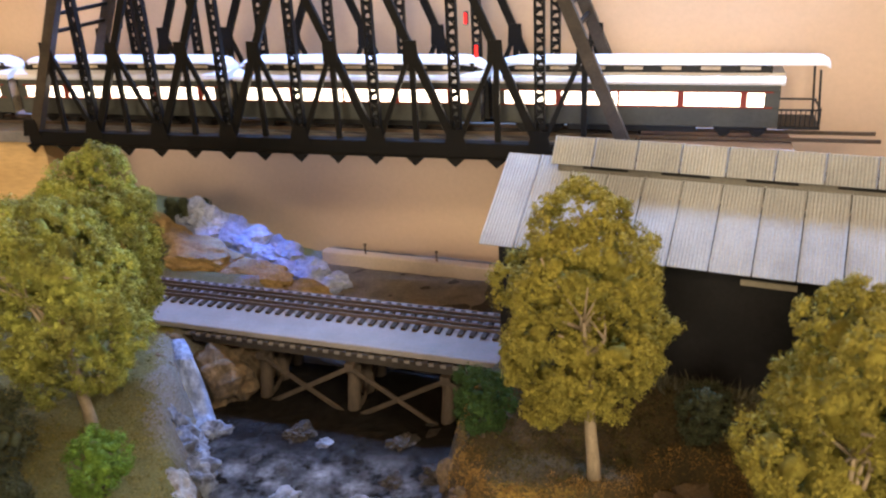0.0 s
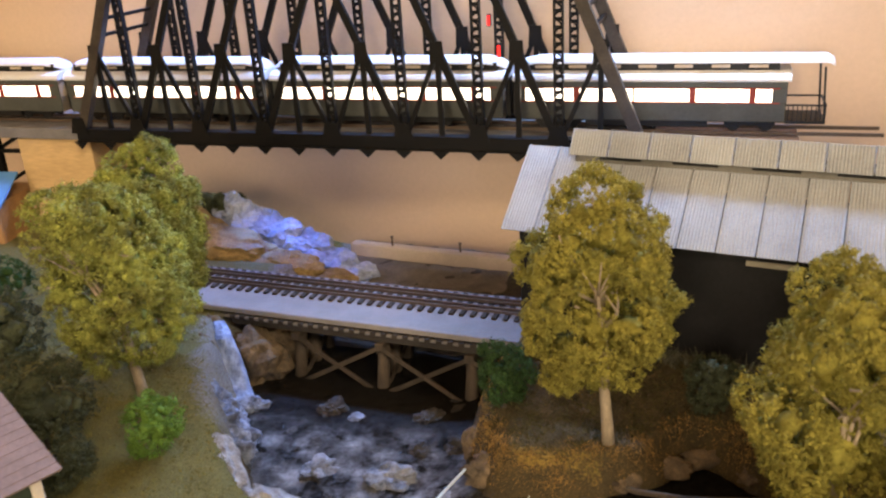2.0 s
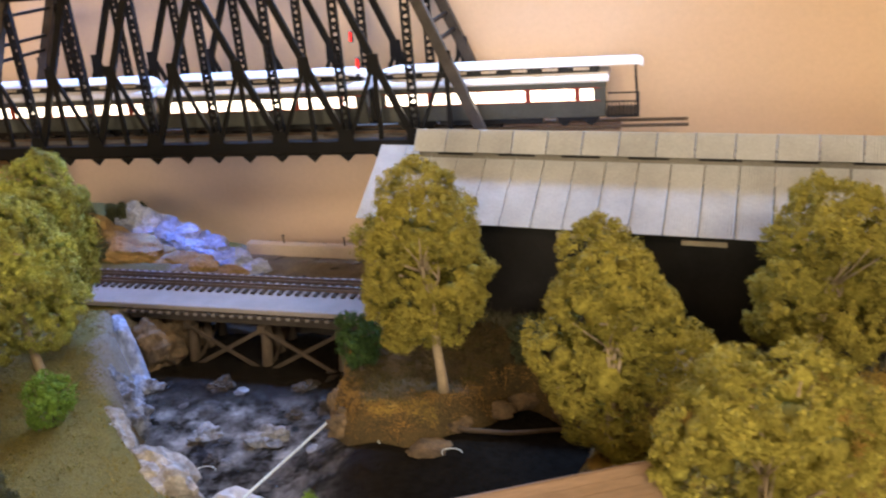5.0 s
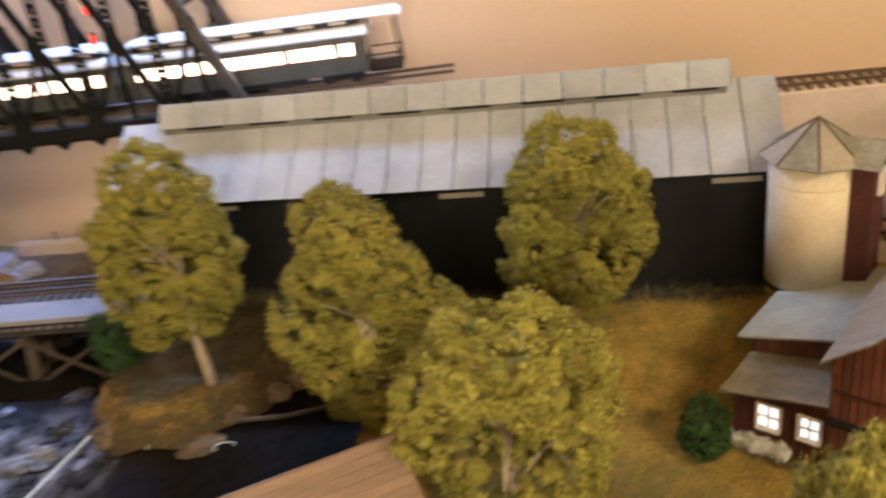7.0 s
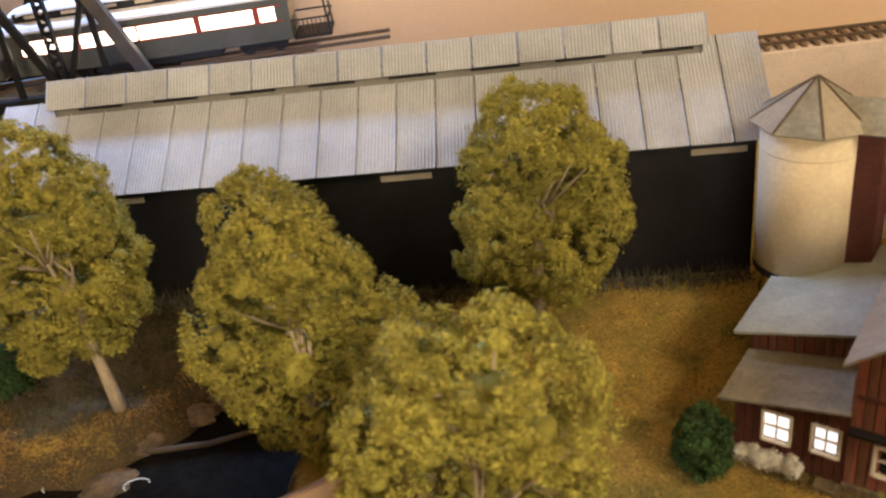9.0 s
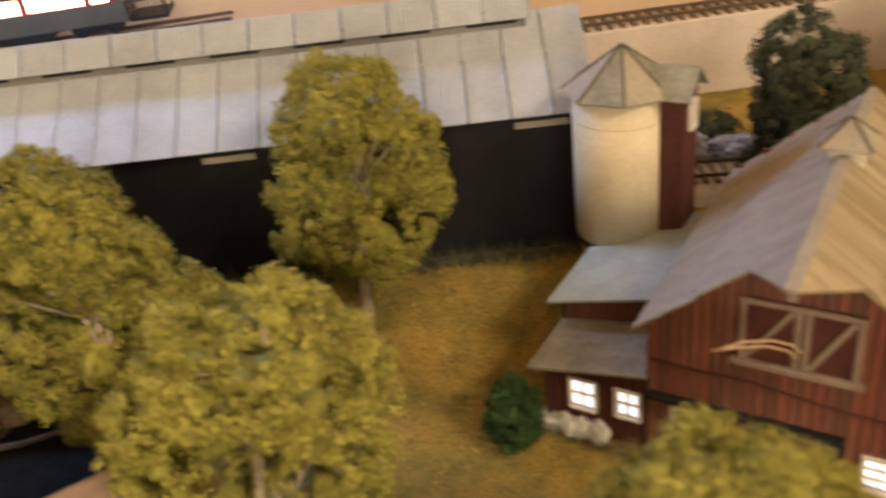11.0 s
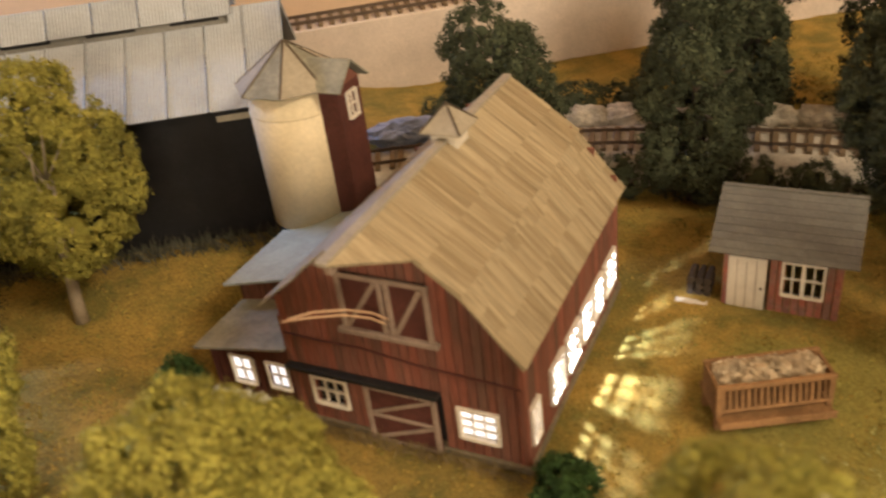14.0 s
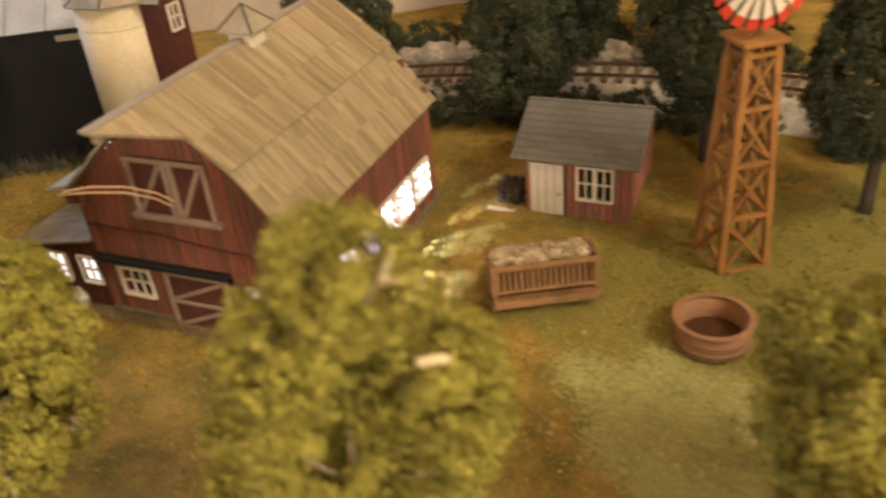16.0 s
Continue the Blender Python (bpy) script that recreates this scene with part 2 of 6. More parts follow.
def gorge_distance(x, y):
    """How far inside the gorge a place lies (outside: minus)."""
    inside, best = np.zeros(x.shape, bool), np.full(x.shape, 1e9)
    for (x0, y0), (x1, y1) in zip(GORGE, GORGE[1:] + GORGE[:1]):
        dx, dy = x1 - x0, y1 - y0
        t = np.clip(((x - x0) * dx + (y - y0) * dy) / (dx * dx + dy * dy), 0, 1)
        best = np.minimum(best, np.hypot(x - x0 - t * dx, y - y0 - t * dy))
        inside ^= ((y0 > y) != (y1 > y)) & (x < (x1 - x0) * (y - y0) / (y1 - y0 + 1e-9) + x0)
    return np.where(inside, best, -best)


def lumps(x, y, size, seed):
    """Smooth uneven ground from a few waves."""
    r = np.random.RandomState(seed)
    out = np.zeros_like(x)
    for k in range(7):
        a, p, s = r.uniform(0, 6.28), r.uniform(0, 6.28), size * r.uniform(0.5, 1.6)
        out += np.sin((x * math.cos(a) + y * math.sin(a)) * 6.28 / s + p) / 7 * 1.6
    return out


BED = -3.0


def stream_level(x):
    """The stream comes down from a pool at the right."""
    return BED + 1.7 * smooth(-8.5, -2.5, np.asarray(x, float))


def ground_height(x, y):
    x, y = np.asarray(x, float), np.asarray(y, float)
    left = smooth(-12, -20, x)
    bank = 1.2 * left + 0.6 * (1 - left) * smooth(16, 3, x) * smooth(20, 27, y)
    bank = bank + 0.12 * lumps(x, y, 9, 3) * smooth(70, 30, x)
    # the golden hill behind the farm and the straw hill behind the trestle
    bank = bank + 1.0 * smooth(29, 36, y + 0.45 * (x - 45)) * smooth(30, 36, x)
    bank = bank - 0.7 * smooth(37.5, 39, y) * smooth(-36, -32, x) * smooth(-20, -23, x)
    bank = bank - 3.0 * smooth(47, 53, y) * smooth(-34, -23, x) * smooth(4, -2, x)
    # the ground rises to the foot of the warehouse
    front = 37.7 - 0.2035 * (x + 4.4)
    bank = bank + 1.0 * smooth(-7.0, -0.8, y - front) * smooth(-7, -3, x) * smooth(42, 33, x)
    bank = bank - 0.35 * smooth(11, 4, y) * smooth(30, 44, x)
    d = gorge_distance(x, y) + 0.5 * lumps(x, y, 4, 5)
    back = smooth(40, 46, y)
    return bank - (bank - (stream_level(x) - 0.5 * (1 - back) + 1.0 * back)) * smooth(-0.4, 1.1, d)


def build_ground():
    xs, ys = np.linspace(-70, 100, 341), np.linspace(-30, 62, 231)
    X, Y = np.meshgrid(xs, ys)
    Z = ground_height(X, Y) + 0.05 * lumps(X, Y, 1.7, 9)
    nx, ny = len(xs), len(ys)
    s = Shape()
    s.v = list(zip(X.ravel(), Y.ravel(), Z.ravel()))
    i = np.arange(nx * ny).reshape(ny, nx)
    s.f = np.stack([i[:-1, :-1], i[:-1, 1:], i[1:, 1:], i[1:, :-1]], -1).reshape(-1, 4).tolist()
    ob = single("ground", s, GRASS, "golden brown static-grass ground of a model railway layout", "ground", kind="structure", smooth=True)
    me = ob.data
    inside = gorge_distance(X, Y) + 0.4 * lumps(X, Y, 2.5, 8)
    edge = 2.5 * lumps(X, Y, 14, 2) + 1.2 * lumps(X, Y, 5, 12)
    sage = smooth(38.4, 42.6, X + 0.7 * edge) * smooth(49.5, 45, X + 0.7 * edge) * smooth(9.5, 5.5, Y + 0.7 * edge)
    bank = smooth(-7, -10, X)
    meadow = 0.9 * smooth(39, 43, X + edge) * smooth(16, 11, Y + edge)
    grit = smooth(-1.9, -0.5, inside) * smooth(-16, -19, X) * smooth(25, 28, Y)
    # first field: earth at the rim, darker brown on tree bank and left of barn
    for nm, field in (("soil_and_brown", np.maximum.reduce([smooth(-0.5, 0.6, inside), 0.75 * smooth(-8, -4, X) * smooth(18, 12, X) * smooth(26, 29, Y) * smooth(44, 40, Y), 0.34 * smooth(37, 31, X) * smooth(13, 18, Y) * smooth(14, 18, X)])), ("wet", smooth(0.6, 1.5, inside)), ("meadow", meadow), ("sage", sage), ("bank", bank), ("grit", 0.6 * grit)):
        me.attributes.new(nm, "FLOAT", "POINT").data.foreach_set("value", np.ascontiguousarray(field, np.float32).ravel())
    return ob


def ground_paint():
    """Turf that gives way to earth at the gorge's rim and to wet dirt in the stream bed."""
    m = mat("golden_turf_and_earth", (0.47, 0.31, 0.072), 0.95, 0.5, (900, 45), 0.9, tint=(0.23, 0.19, 0.045), depth=0.0015)
    N, L = m.node_tree.nodes, m.node_tree.links
    base = N["Principled BSDF"].inputs["Base Color"]
    turf = next(n for n in N if n.type == "MIX")
    source = turf.outputs[2]
    scale = next(l.to_node for l in L if l.from_socket == source)
    pos = N.new("ShaderNodeTexCoord")
    speck, patch = N.new("ShaderNodeTexNoise"), N.new("ShaderNodeTexNoise")
    for node, s in ((speck, 700), (patch, 90)):
        node.inputs["Scale"].default_value, node.inputs["Detail"].default_value = s, 4.0
        L.new(pos.outputs["Object"], node.inputs["Vector"])
    for nm, c1, c2 in (("meadow", (0.23, 0.225, 0.06), (0.36, 0.29, 0.07)), ("sage", (0.40, 0.42, 0.16), (0.52, 0.49, 0.20)), ("bank", (0.12, 0.125, 0.045), (0.22, 0.19, 0.06)), ("soil_and_brown", (0.13, 0.093, 0.04), (0.05, 0.042, 0.026)), ("grit", (0.30, 0.29, 0.28), (0.20, 0.19, 0.16)), ("wet", (0.05, 0.043, 0.036), (0.10, 0.09, 0.08))):
        field = N.new("ShaderNodeAttribute")
        field.attribute_name = nm
        add = N.new("ShaderNodeMath")
        add.operation = "MULTIPLY_ADD"
        add.inputs[1].default_value = 0.9
        L.new(speck.outputs[0], add.inputs[0])
        L.new(field.outputs["Fac"], add.inputs[2])
        cut = N.new("ShaderNodeMapRange")
        cut.inputs[1].default_value, cut.inputs[2].default_value = 0.80, 1.10
        L.new(add.outputs[0], cut.inputs[0])
        two = N.new("ShaderNodeMix")
        two.data_type = "RGBA"
        two.inputs[6].default_value, two.inputs[7].default_value = (*c1, 1), (*c2, 1)
        L.new(patch.outputs[0], two.inputs[0])
        mix = N.new("ShaderNodeMix")
        mix.data_type = "RGBA"
        L.new(cut.outputs[0], mix.inputs[0])
        L.new(source, mix.inputs[6])
        L.new(two.outputs[2], mix.inputs[7])
        source = mix.outputs[2]
    L.new(source, scale.inputs[0])
    return m


GRASS = ground_paint()
build_ground()

# water of the stream
s = Shape()
gx, gy = np.meshgrid(np.linspace(-26, 16, 127), np.linspace(8, 44, 109))
gz = stream_level(gx) + 0.04 * lumps(gx, gy, 4, 4) + 0.012 * lumps(gx, gy, 1.8, 6)
s.v = list(zip(gx.ravel(), gy.ravel(), gz.ravel()))
ii = np.arange(gx.size).reshape(gx.shape)
s.f = np.stack([ii[:-1, :-1], ii[:-1, 1:], ii[1:, 1:], ii[1:, :-1]], -1).reshape(-1, 4).tolist()
milky = smooth(35, 30.5, gy) * smooth(-3, -7, gx) * (0.55 + 0.45 * lumps(gx, gy, 3.5, 31))
stream = single("water", s, WATER, "dark glossy resin water of the stream", "water", kind="structure", smooth=True)
stream.data.attributes.new("milky", "FLOAT", "POINT").data.foreach_set("value", np.ascontiguousarray(milky, np.float32).ravel())
N, L = WATER.node_tree.nodes, WATER.node_tree.links
field, blend, cloud = N.new("ShaderNodeAttribute"), N.new("ShaderNodeMath"), next(n for n in N if n.type == "MIX")
field.attribute_name, blend.operation, blend.use_clamp = "milky", "MULTIPLY", True
L.new(cloud.inputs[0].links[0].from_socket, blend.inputs[0])
L.new(field.outputs["Fac"], blend.inputs[1])
L.new(blend.outputs[0], cloud.inputs[0])
# the upper pool is dull wet mud
stream.data.attributes.new("wet", "FLOAT", "POINT").data.foreach_set("value", np.ascontiguousarray(0.07 * smooth(0.5, -5, gx), np.float32).ravel())
sheen = N.new("ShaderNodeAttribute")
sheen.attribute_name = "wet"
L.new(sheen.outputs["Fac"], N["Principled BSDF"].inputs["Specular IOR Level"])


# room: back wall with the same slant as the layout's rear edge, other walls, floor and ceiling

s = Shape().box(-250, 325, 0, 8, -100, 160)
ob = single("wall_back", s, WALL, "peach painted room wall behind the layout", "wall", kind="structure")
ob.matrix_world = pose(-0.20, 0.585, 0, 0, 0, -8)
for nm, b in (("wall_front", (-260, 300, -308, -300, -100, 160)), ("wall_left", (-268, -260, -300, 100, -100, 160)), ("wall_right", (300, 308, -300, 60, -100, 160))):
    single(nm, Shape().box(*b), ROOM, "plain room wall", "wall", kind="structure")
single("ceiling", Shape().box(-268, 308, -308, 100, 160, 166), ROOM, "plain room ceiling", "ceiling", kind="structure")
single("floor", Shape().box(-268, 308, -308, 100, -106, -100), ROOM, "plain room floor", "floor", kind="structure")
single("layout_fascia", Shape().box(-70, 100, -31, -29.6, -60, 0.4, 0.1), PLY, "plywood front board of the layout table", "fascia", kind="structure")


def on_ground(x, y):
    return float(ground_height(np.array([x]), np.array([y]))[0])


# ---- warehouse ----
def warehouse():
    L, HW, RZ, EZ = 37.1, 4.75, 11.15, 7.8
    t = thing("warehouse", -4.5, 42.08, 0, -11.5, "long black warehouse with a pale corrugated iron roof and ridge monitor", "warehouse")
    wy = HW - 0.6
    part("wall", Shape().box(0.8, L - 0.8, -wy, -wy + 0.3, 0.0, EZ + 0.1, 0.03), BLACK_WALL, t, "black front wall")
    part("wall", Shape().box(0.8, L - 0.8, wy - 0.3, wy, 0.0, EZ + 0.1, 0.03), BLACK_WALL, t)
    for x in (0.8, L - 1.1):
        s = Shape().slab([(x, -wy + 0.3, 0.0), (x, wy - 0.3, 0.0), (x, wy - 0.3, EZ + 0.2), (x, 0, RZ - 0.3), (x, -wy + 0.3, EZ + 0.2)], 0.3)
        part("gable_wall", s, BLACK_WALL, t)
    # clerestory vents under the eave
    for k in range(5):
        x = 5.5 + k * 7.0
        w = part("eave_window", Shape().box(x, x + 2.4, -wy - 0.05, -wy + 0.1, EZ - 0.75, EZ - 0.45, 0.02), GREY_ROOF, t, "narrow grey eave window")
    drop = (RZ - EZ) / HW
    n = 20
    w = L / n
    for sgn in (-1, 1):
        sh = corrugated(w - 0.05, HW / math.cos(math.atan(drop)), 0.16)
        for k in range(n):
            ob = part("roof_sheet", sh, ROOF_METAL, t)
            tilt = math.degrees(math.atan(drop))
            ob.matrix_basis = pose(k * w * CM if sgn < 0 else (k + 1) * w * CM, 0, (RZ + 0.004 * (k % 3)) * CM, 0, 0, 0 if sgn < 0 else 180) @ pose(0, 0, 0, tilt, 0, 0)
    # ridge monitor
    x0, x1, my, mz = 2.6, L - 2.25, 0.95, 11.05
    for y0 in (-0.75, 0.6):
        part("monitor_wall", Shape().box(x0 + 0.3, x1 - 0.3, y0, y0 + 0.15, RZ - 0.65, mz + 0.1), MON_GREY, t)
    for x in (x0 + 0.3, x1 - 0.45):
        part("monitor_end", Shape().slab([(x, -0.75, RZ - 0.5), (x, 0.75, RZ - 0.5), (x, 0.75, mz), (x, 0, 12.05), (x, -0.75, mz)], 0.15), MON_GREY, t)
    for k in range(8):
        x = x0 + 1.6 + k * 3.95
        part("monitor_vent", Shape().box(x, x + 2.3, -0.78, -0.70, RZ - 0.32, RZ - 0.10, 0.01), DARK, t, "dark open vent")
    n2 = 15
    w2 = (x1 - x0) / n2
    md = (12.25 - mz) / my
    sh = corrugated(w2 - 0.045, my / math.cos(math.atan(md)), 0.16)
    for sgn in (-1, 1):
        for k in range(n2):
            ob = part("monitor_roof_sheet", sh, ROOF_METAL, t)
            ob.matrix_basis = pose((x0 + (k if sgn < 0 else k + 1) * w2) * CM, 0, (12.25 + 0.004 * (k % 3)) * CM, 0, 0, 0 if sgn < 0 else 180) @ pose(0, 0, 0, math.degrees(math.atan(md)), 0, 0)
    return t


def corrugated(width, length, pitch):
    """A corrugated sheet from y = 0 down to y = -length, with a raised seam at each side."""
    n = max(4, int(round(width / pitch)) * 4)
    s = Shape()
    for i in range(n + 1):
        x = width * i / n
        z = 0.025 * math.cos(2 * math.pi * x / pitch) + (0.05 if i in (0, n) else 0)
        for y in (0.0, -length):
            s.v += [(x, y, z), (x, y, z - 0.05)]
    for i in range(n):
        a, b = 4 * i, 4 * i + 4
        s.f += [(a, a + 2, b + 2, b), (a + 1, b + 1, b + 3, a + 3), (a + 2, a + 3, b + 3, b + 2), (a, b, b + 1, a + 1)]
    return s.mesh("roof_sheet")


MON_GREY = mat("monitor_grey_board", (0.20, 0.19, 0.17), 0.8, 0.2, (600, 60), 0.15)
warehouse()


# ---- barn ----
def boards(parent, x0, x1, width, bottom, top, holes, y0, y1, material, gap=0.035, axis="x"):
    """Upright wall boards, cut round the openings; bottom and top are functions of the place along the wall."""
    n = int(round((x1 - x0) / width))
    w = (x1 - x0) / n
    for k in range(n):
        a, b = x0 + k * w, x0 + (k + 1) * w
        m = (a + b) / 2
        spans = [(bottom(m), top(m))]
        for h0, h1, z0, z1 in holes:
            if h0 < m < h1:
                spans = [q for p in spans for q in ((p[0], min(p[1], z0)), (max(p[0], z1), p[1])) if q[1] - q[0] > 0.05]
        for z0, z1 in spans:
            c = 0.012
            s = Shape().box(a + gap / 2, b - gap / 2, y0, y1, z0, z1, c) if axis == "x" else Shape().box(y0, y1, a + gap / 2, b - gap / 2, z0, z1, c)
            part("board", s, material, parent)


def window(parent, place, turn, w, h, cols, rows, lit=None, frame_w=0.14, name="window", bar=0.03):
    """A white sash in the local plane y = 0, looking to -y; place is its lower left corner."""
    win = part(name, Shape().box(-frame_w, 0, -0.12, 0.12, -frame_w, h + frame_w, 0.02).box(w, w + frame_w, -0.12, 0.12, -frame_w, h + frame_w, 0.02)
               .box(0, w, -0.12, 0.12, h, h + frame_w, 0.02).box(-0.03, w + 0.03, -0.16, 0.12, -frame_w, 0, 0.02), WHITE_PAINT, parent, "white painted window frame")
    win.matrix_basis = pose(*(v * CM for v in place), 0, 0, turn)
    for i in range(1, cols):
        part("muntin", Shape().box(w * i / cols - bar, w * i / cols + bar, -0.05, 0.05, 0, h), WHITE_PAINT, win)
    for j in range(1, rows):
        part("muntin", Shape().box(0, w, -0.045, 0.055, h * j / rows - bar, h * j / rows + bar), WHITE_PAINT, win)
    pane = part("pane", Shape().box(0, w, 0.065, 0.085, 0, h), lit or GLASS, win, "brightly lit pane" if lit else "")
    pane.visible_shadow = False
    return win


def clear_glass(name):
    m = bpy.data.materials.new(name)
    m.use_nodes = True
    b = m.node_tree.nodes["Principled BSDF"]
    b.inputs["Base Color"].default_value, b.inputs["Roughness"].default_value = (0.8, 0.8, 0.8, 1), 0.08
    b.inputs["Transmission Weight"].default_value, b.inputs["IOR"].default_value = 1.0, 1.3
    return m


GLASS = clear_glass("window_glass")
BX, BY, BROT = 34.3, 11.75, -43.0


rng = random.Random(8)
SHAKE_TILE = Shape().add([(0, 0, 0), (1, 0, 0), (1, 1, 0), (0, 1, 0), (0, 0, 0.01), (1, 0, 0.04), (1, 1, 0.04), (0, 1, 0.01)], [(3, 2, 1, 0), (4, 5, 6, 7), (0, 1, 5, 4), (1, 2, 6, 5), (2, 3, 7, 6), (3, 0, 4, 7)]).mesh("shake")


def barn():
    W, D, EZ, KX, KZ, RZ = 9.0, 11.3, 4.75, 1.65, 6.95, 9.1
    t = thing("barn", BX, BY, 0.0, BROT, "weathered dark red gambrel barn with lit windows and tan roof", "barn")
    mid = -W / 2

    def top(x):
        q = min(-x, W + x)
        low = EZ + (0.1 if x > mid else 0.75)
        return low + (KZ - low) * q / KX if q < KX else KZ + (RZ - KZ) * (q - KX) / (W / 2 - KX)

    part("foundation", Shape().box(-W - 0.1, 0.1, -0.1, D + 0.1, -0.6, 0.27, 0.05), STONE, t, "low stone foundation")
    # inner shell behind the boards
    wins = [(0.3, 0.65), (2.3, 1.25), (4.05, 1.35), (5.85, 1.25), (7.35, 1.15), (8.95, 1.45)]
    holes_f = [(-8.1, -6.85, 1.1, 2.15), (-5.95, -3.15, 0.0, 2.5), (-2.35, -1.1, 1.05, 2.15), (-6.15, -3.0, 4.9, 7.05)]
    boards(t, -W, 0, 0.33, lambda x: 0.24, top, holes_f, 0.0, 0.16, RED_BOARD)
    boards(t, -W, 0, 0.9, lambda x: 0.24, top, [], D - 0.16, D, RED_BOARD)
    holes_r = [(y, y + w, 1.1, 2.5) for y, w in wins]
    boards(t, 0.0, D, 0.33, lambda x: 0.24, lambda x: EZ + 0.1, holes_r, -0.16, 0.0, RED_BOARD, axis="y")
    boards(t, 0.0, D, 0.33, lambda x: 0.24, lambda x: EZ + 0.7, [], -W, -W + 0.16, RED_BOARD, axis="y")
    for y in (0.3, D - 0.4):
        part("inner_lining", Shape().slab([(-W + 0.1, y, 0.3), (-0.1, y, 0.3), (-0.05, y, 4.95), (-1.67, y, 6.97), (mid, y, 9.17), (-W + 1.67, y, 6.97), (-W + 0.05, y, 5.58)], 0.08), DARK, t)
    part("inner_lining", Shape().box(-W + 0.18, -W + 0.27, 0.2, D - 0.2, 0.4, 5.6), DARK, t)
    s = Shape().box(-0.27, -0.18, 0.2, D - 0.2, 0.4, 1.08).box(-0.27, -0.18, 0.2, D - 0.2, 2.52, 5.0)
    ends = [0.2] + [v for y, w in wins for v in (y, y + w)] + [D - 0.2]
    for e0, e1 in zip(ends[::2], ends[1::2]):
        s.box(-0.27, -0.18, e0, e1, 1.08, 2.52)
    part("inner_lining", s, DARK, t)
    part("corner_post", Shape().box(-0.2, 0.04, -0.05, 0.2, 0.3, EZ, 0.03), RED_BOARD, t)
    part("corner_post", Shape().box(-W - 0.04, -W + 0.2, -0.05, 0.2, 0.3, EZ, 0.03), RED_BOARD, t)
    for y, w in wins:
        window(t, (0.02, y, 1.1), 90, w, 1.4, 3 if w > 1 else 2, 3, LIT, 0.1, bar=0.05)
    window(t, (-2.35, 0.02, 1.05), 0, 1.25, 1.1, 3, 3, LIT)
    window(t, (-8.1, 0.02, 1.1), 0, 1.25, 1.05, 3, 2)
    # sliding door with its rail, and the hay doors
    door = part("barn_door", Shape().box(-5.95, -3.15, -0.16, -0.04, -0.1, 2.5, 0.02), RED_DARK, t, "dull red plank door with pale Z brace")
    for x in (-5.95, -3.35):
        part("door_trim", Shape().box(x, x + 0.2, -0.22, -0.12, -0.1, 2.5, 0.02), TRIM, door)
    for z in (0.05, 1.2, 2.4):
        part("door_rail", Shape().box(-5.75, -3.35, -0.21, -0.12, z - 0.08, z + 0.08, 0.02), TRIM, door)
    part("door_brace", Shape().bar((-5.75, -0.165, 0.12), (-3.35, -0.165, 1.14), 0.09, 0.15), TRIM, door)
    part("door_brace", Shape().bar((-5.75, -0.165, 1.28), (-3.35, -0.165, 2.32), 0.09, 0.15), TRIM, door)
    part("door_track", Shape().box(-9.0, -3.0, -0.36, -0.02, 2.56, 2.76, 0.03), DARK, t, "dark sliding door track")
    part("wall_pipe", Shape().tube([(-8.9, -0.06, 4.05), (-7.4, -0.07, 3.98), (-5.8, -0.07, 4.02), (-3.6, -0.07, 3.75), (-0.1, -0.06, 3.6)], [0.04] * 5, 6), RED_DARK, t)
    hay = part("hay_door", Shape().box(-6.1, -3.0, -0.1, -0.02, 4.9, 7.0, 0.02), RED_DARK, t, "pair of hay loft doors with pale braces")
    for x in (-6.2, -4.68, -4.42, -3.05):
        part("hay_door_trim", Shape().box(x, x + 0.17, -0.2, -0.08, 4.9, 7.0, 0.02), TRIM, hay)
    part("hay_door_trim", Shape().box(-6.25, -2.85, -0.19, -0.08, 6.9, 7.08, 0.02), TRIM, hay)
    part("hay_door_sill", Shape().box(-6.4, -2.7, -0.3, -0.05, 4.72, 4.93, 0.03), TRIM, hay)
    part("hay_door_brace", Shape().bar((-6.0, -0.14, 5.0), (-4.75, -0.14, 6.85), 0.08, 0.16), TRIM, hay)
    part("hay_door_brace", Shape().bar((-4.2, -0.14, 5.0), (-3.15, -0.14, 6.85), 0.08, 0.16), TRIM, hay)
    # roof of four slopes, laid in strips that run down the slope; the upper pair runs out into a hay hood
    y0, y1, hood = -0.45, D + 0.25, -2.9
    kx, kz, rz = -1.65, 7.0, 9.22
    fascia = Shape()
    for side in (1, -1):
        P = lambda x, z: (mid + side * (x - mid), z)
        m = SHAKE if side > 0 else GREY_ROOF
        ex, ez = (0.2, 4.68) if side > 0 else (0.36, 5.26)
        n = 20
        for k in range(n):
            a, b = y0 + (y1 - y0) * k / n, y0 + (y1 - y0) * (k + 1) / n
            lift = 0.025 * random.random()
            line = [P(ex, ez + lift), P(kx + 0.22, kz - 0.29 + lift), P(kx - 0.05, kz + 0.02 + lift), P(kx - 0.35, kz + 0.26 + lift), P(mid, rz + lift)]
            strip = Shape()
            for (xa, za) in line:
                strip.v += [(xa, a, za), (xa, b, za), (xa, b, za + 0.12), (xa, a, za + 0.12)]
            for i in range(len(line) - 1):
                for j in range(4):
                    strip.f.append((4 * i + j, 4 * i + (j + 1) % 4, 4 * i + 4 + (j + 1) % 4, 4 * i + 4 + j))
            strip.f += [(0, 3, 2, 1), (16, 17, 18, 19)]
            part("roof_strip", strip, m, t)
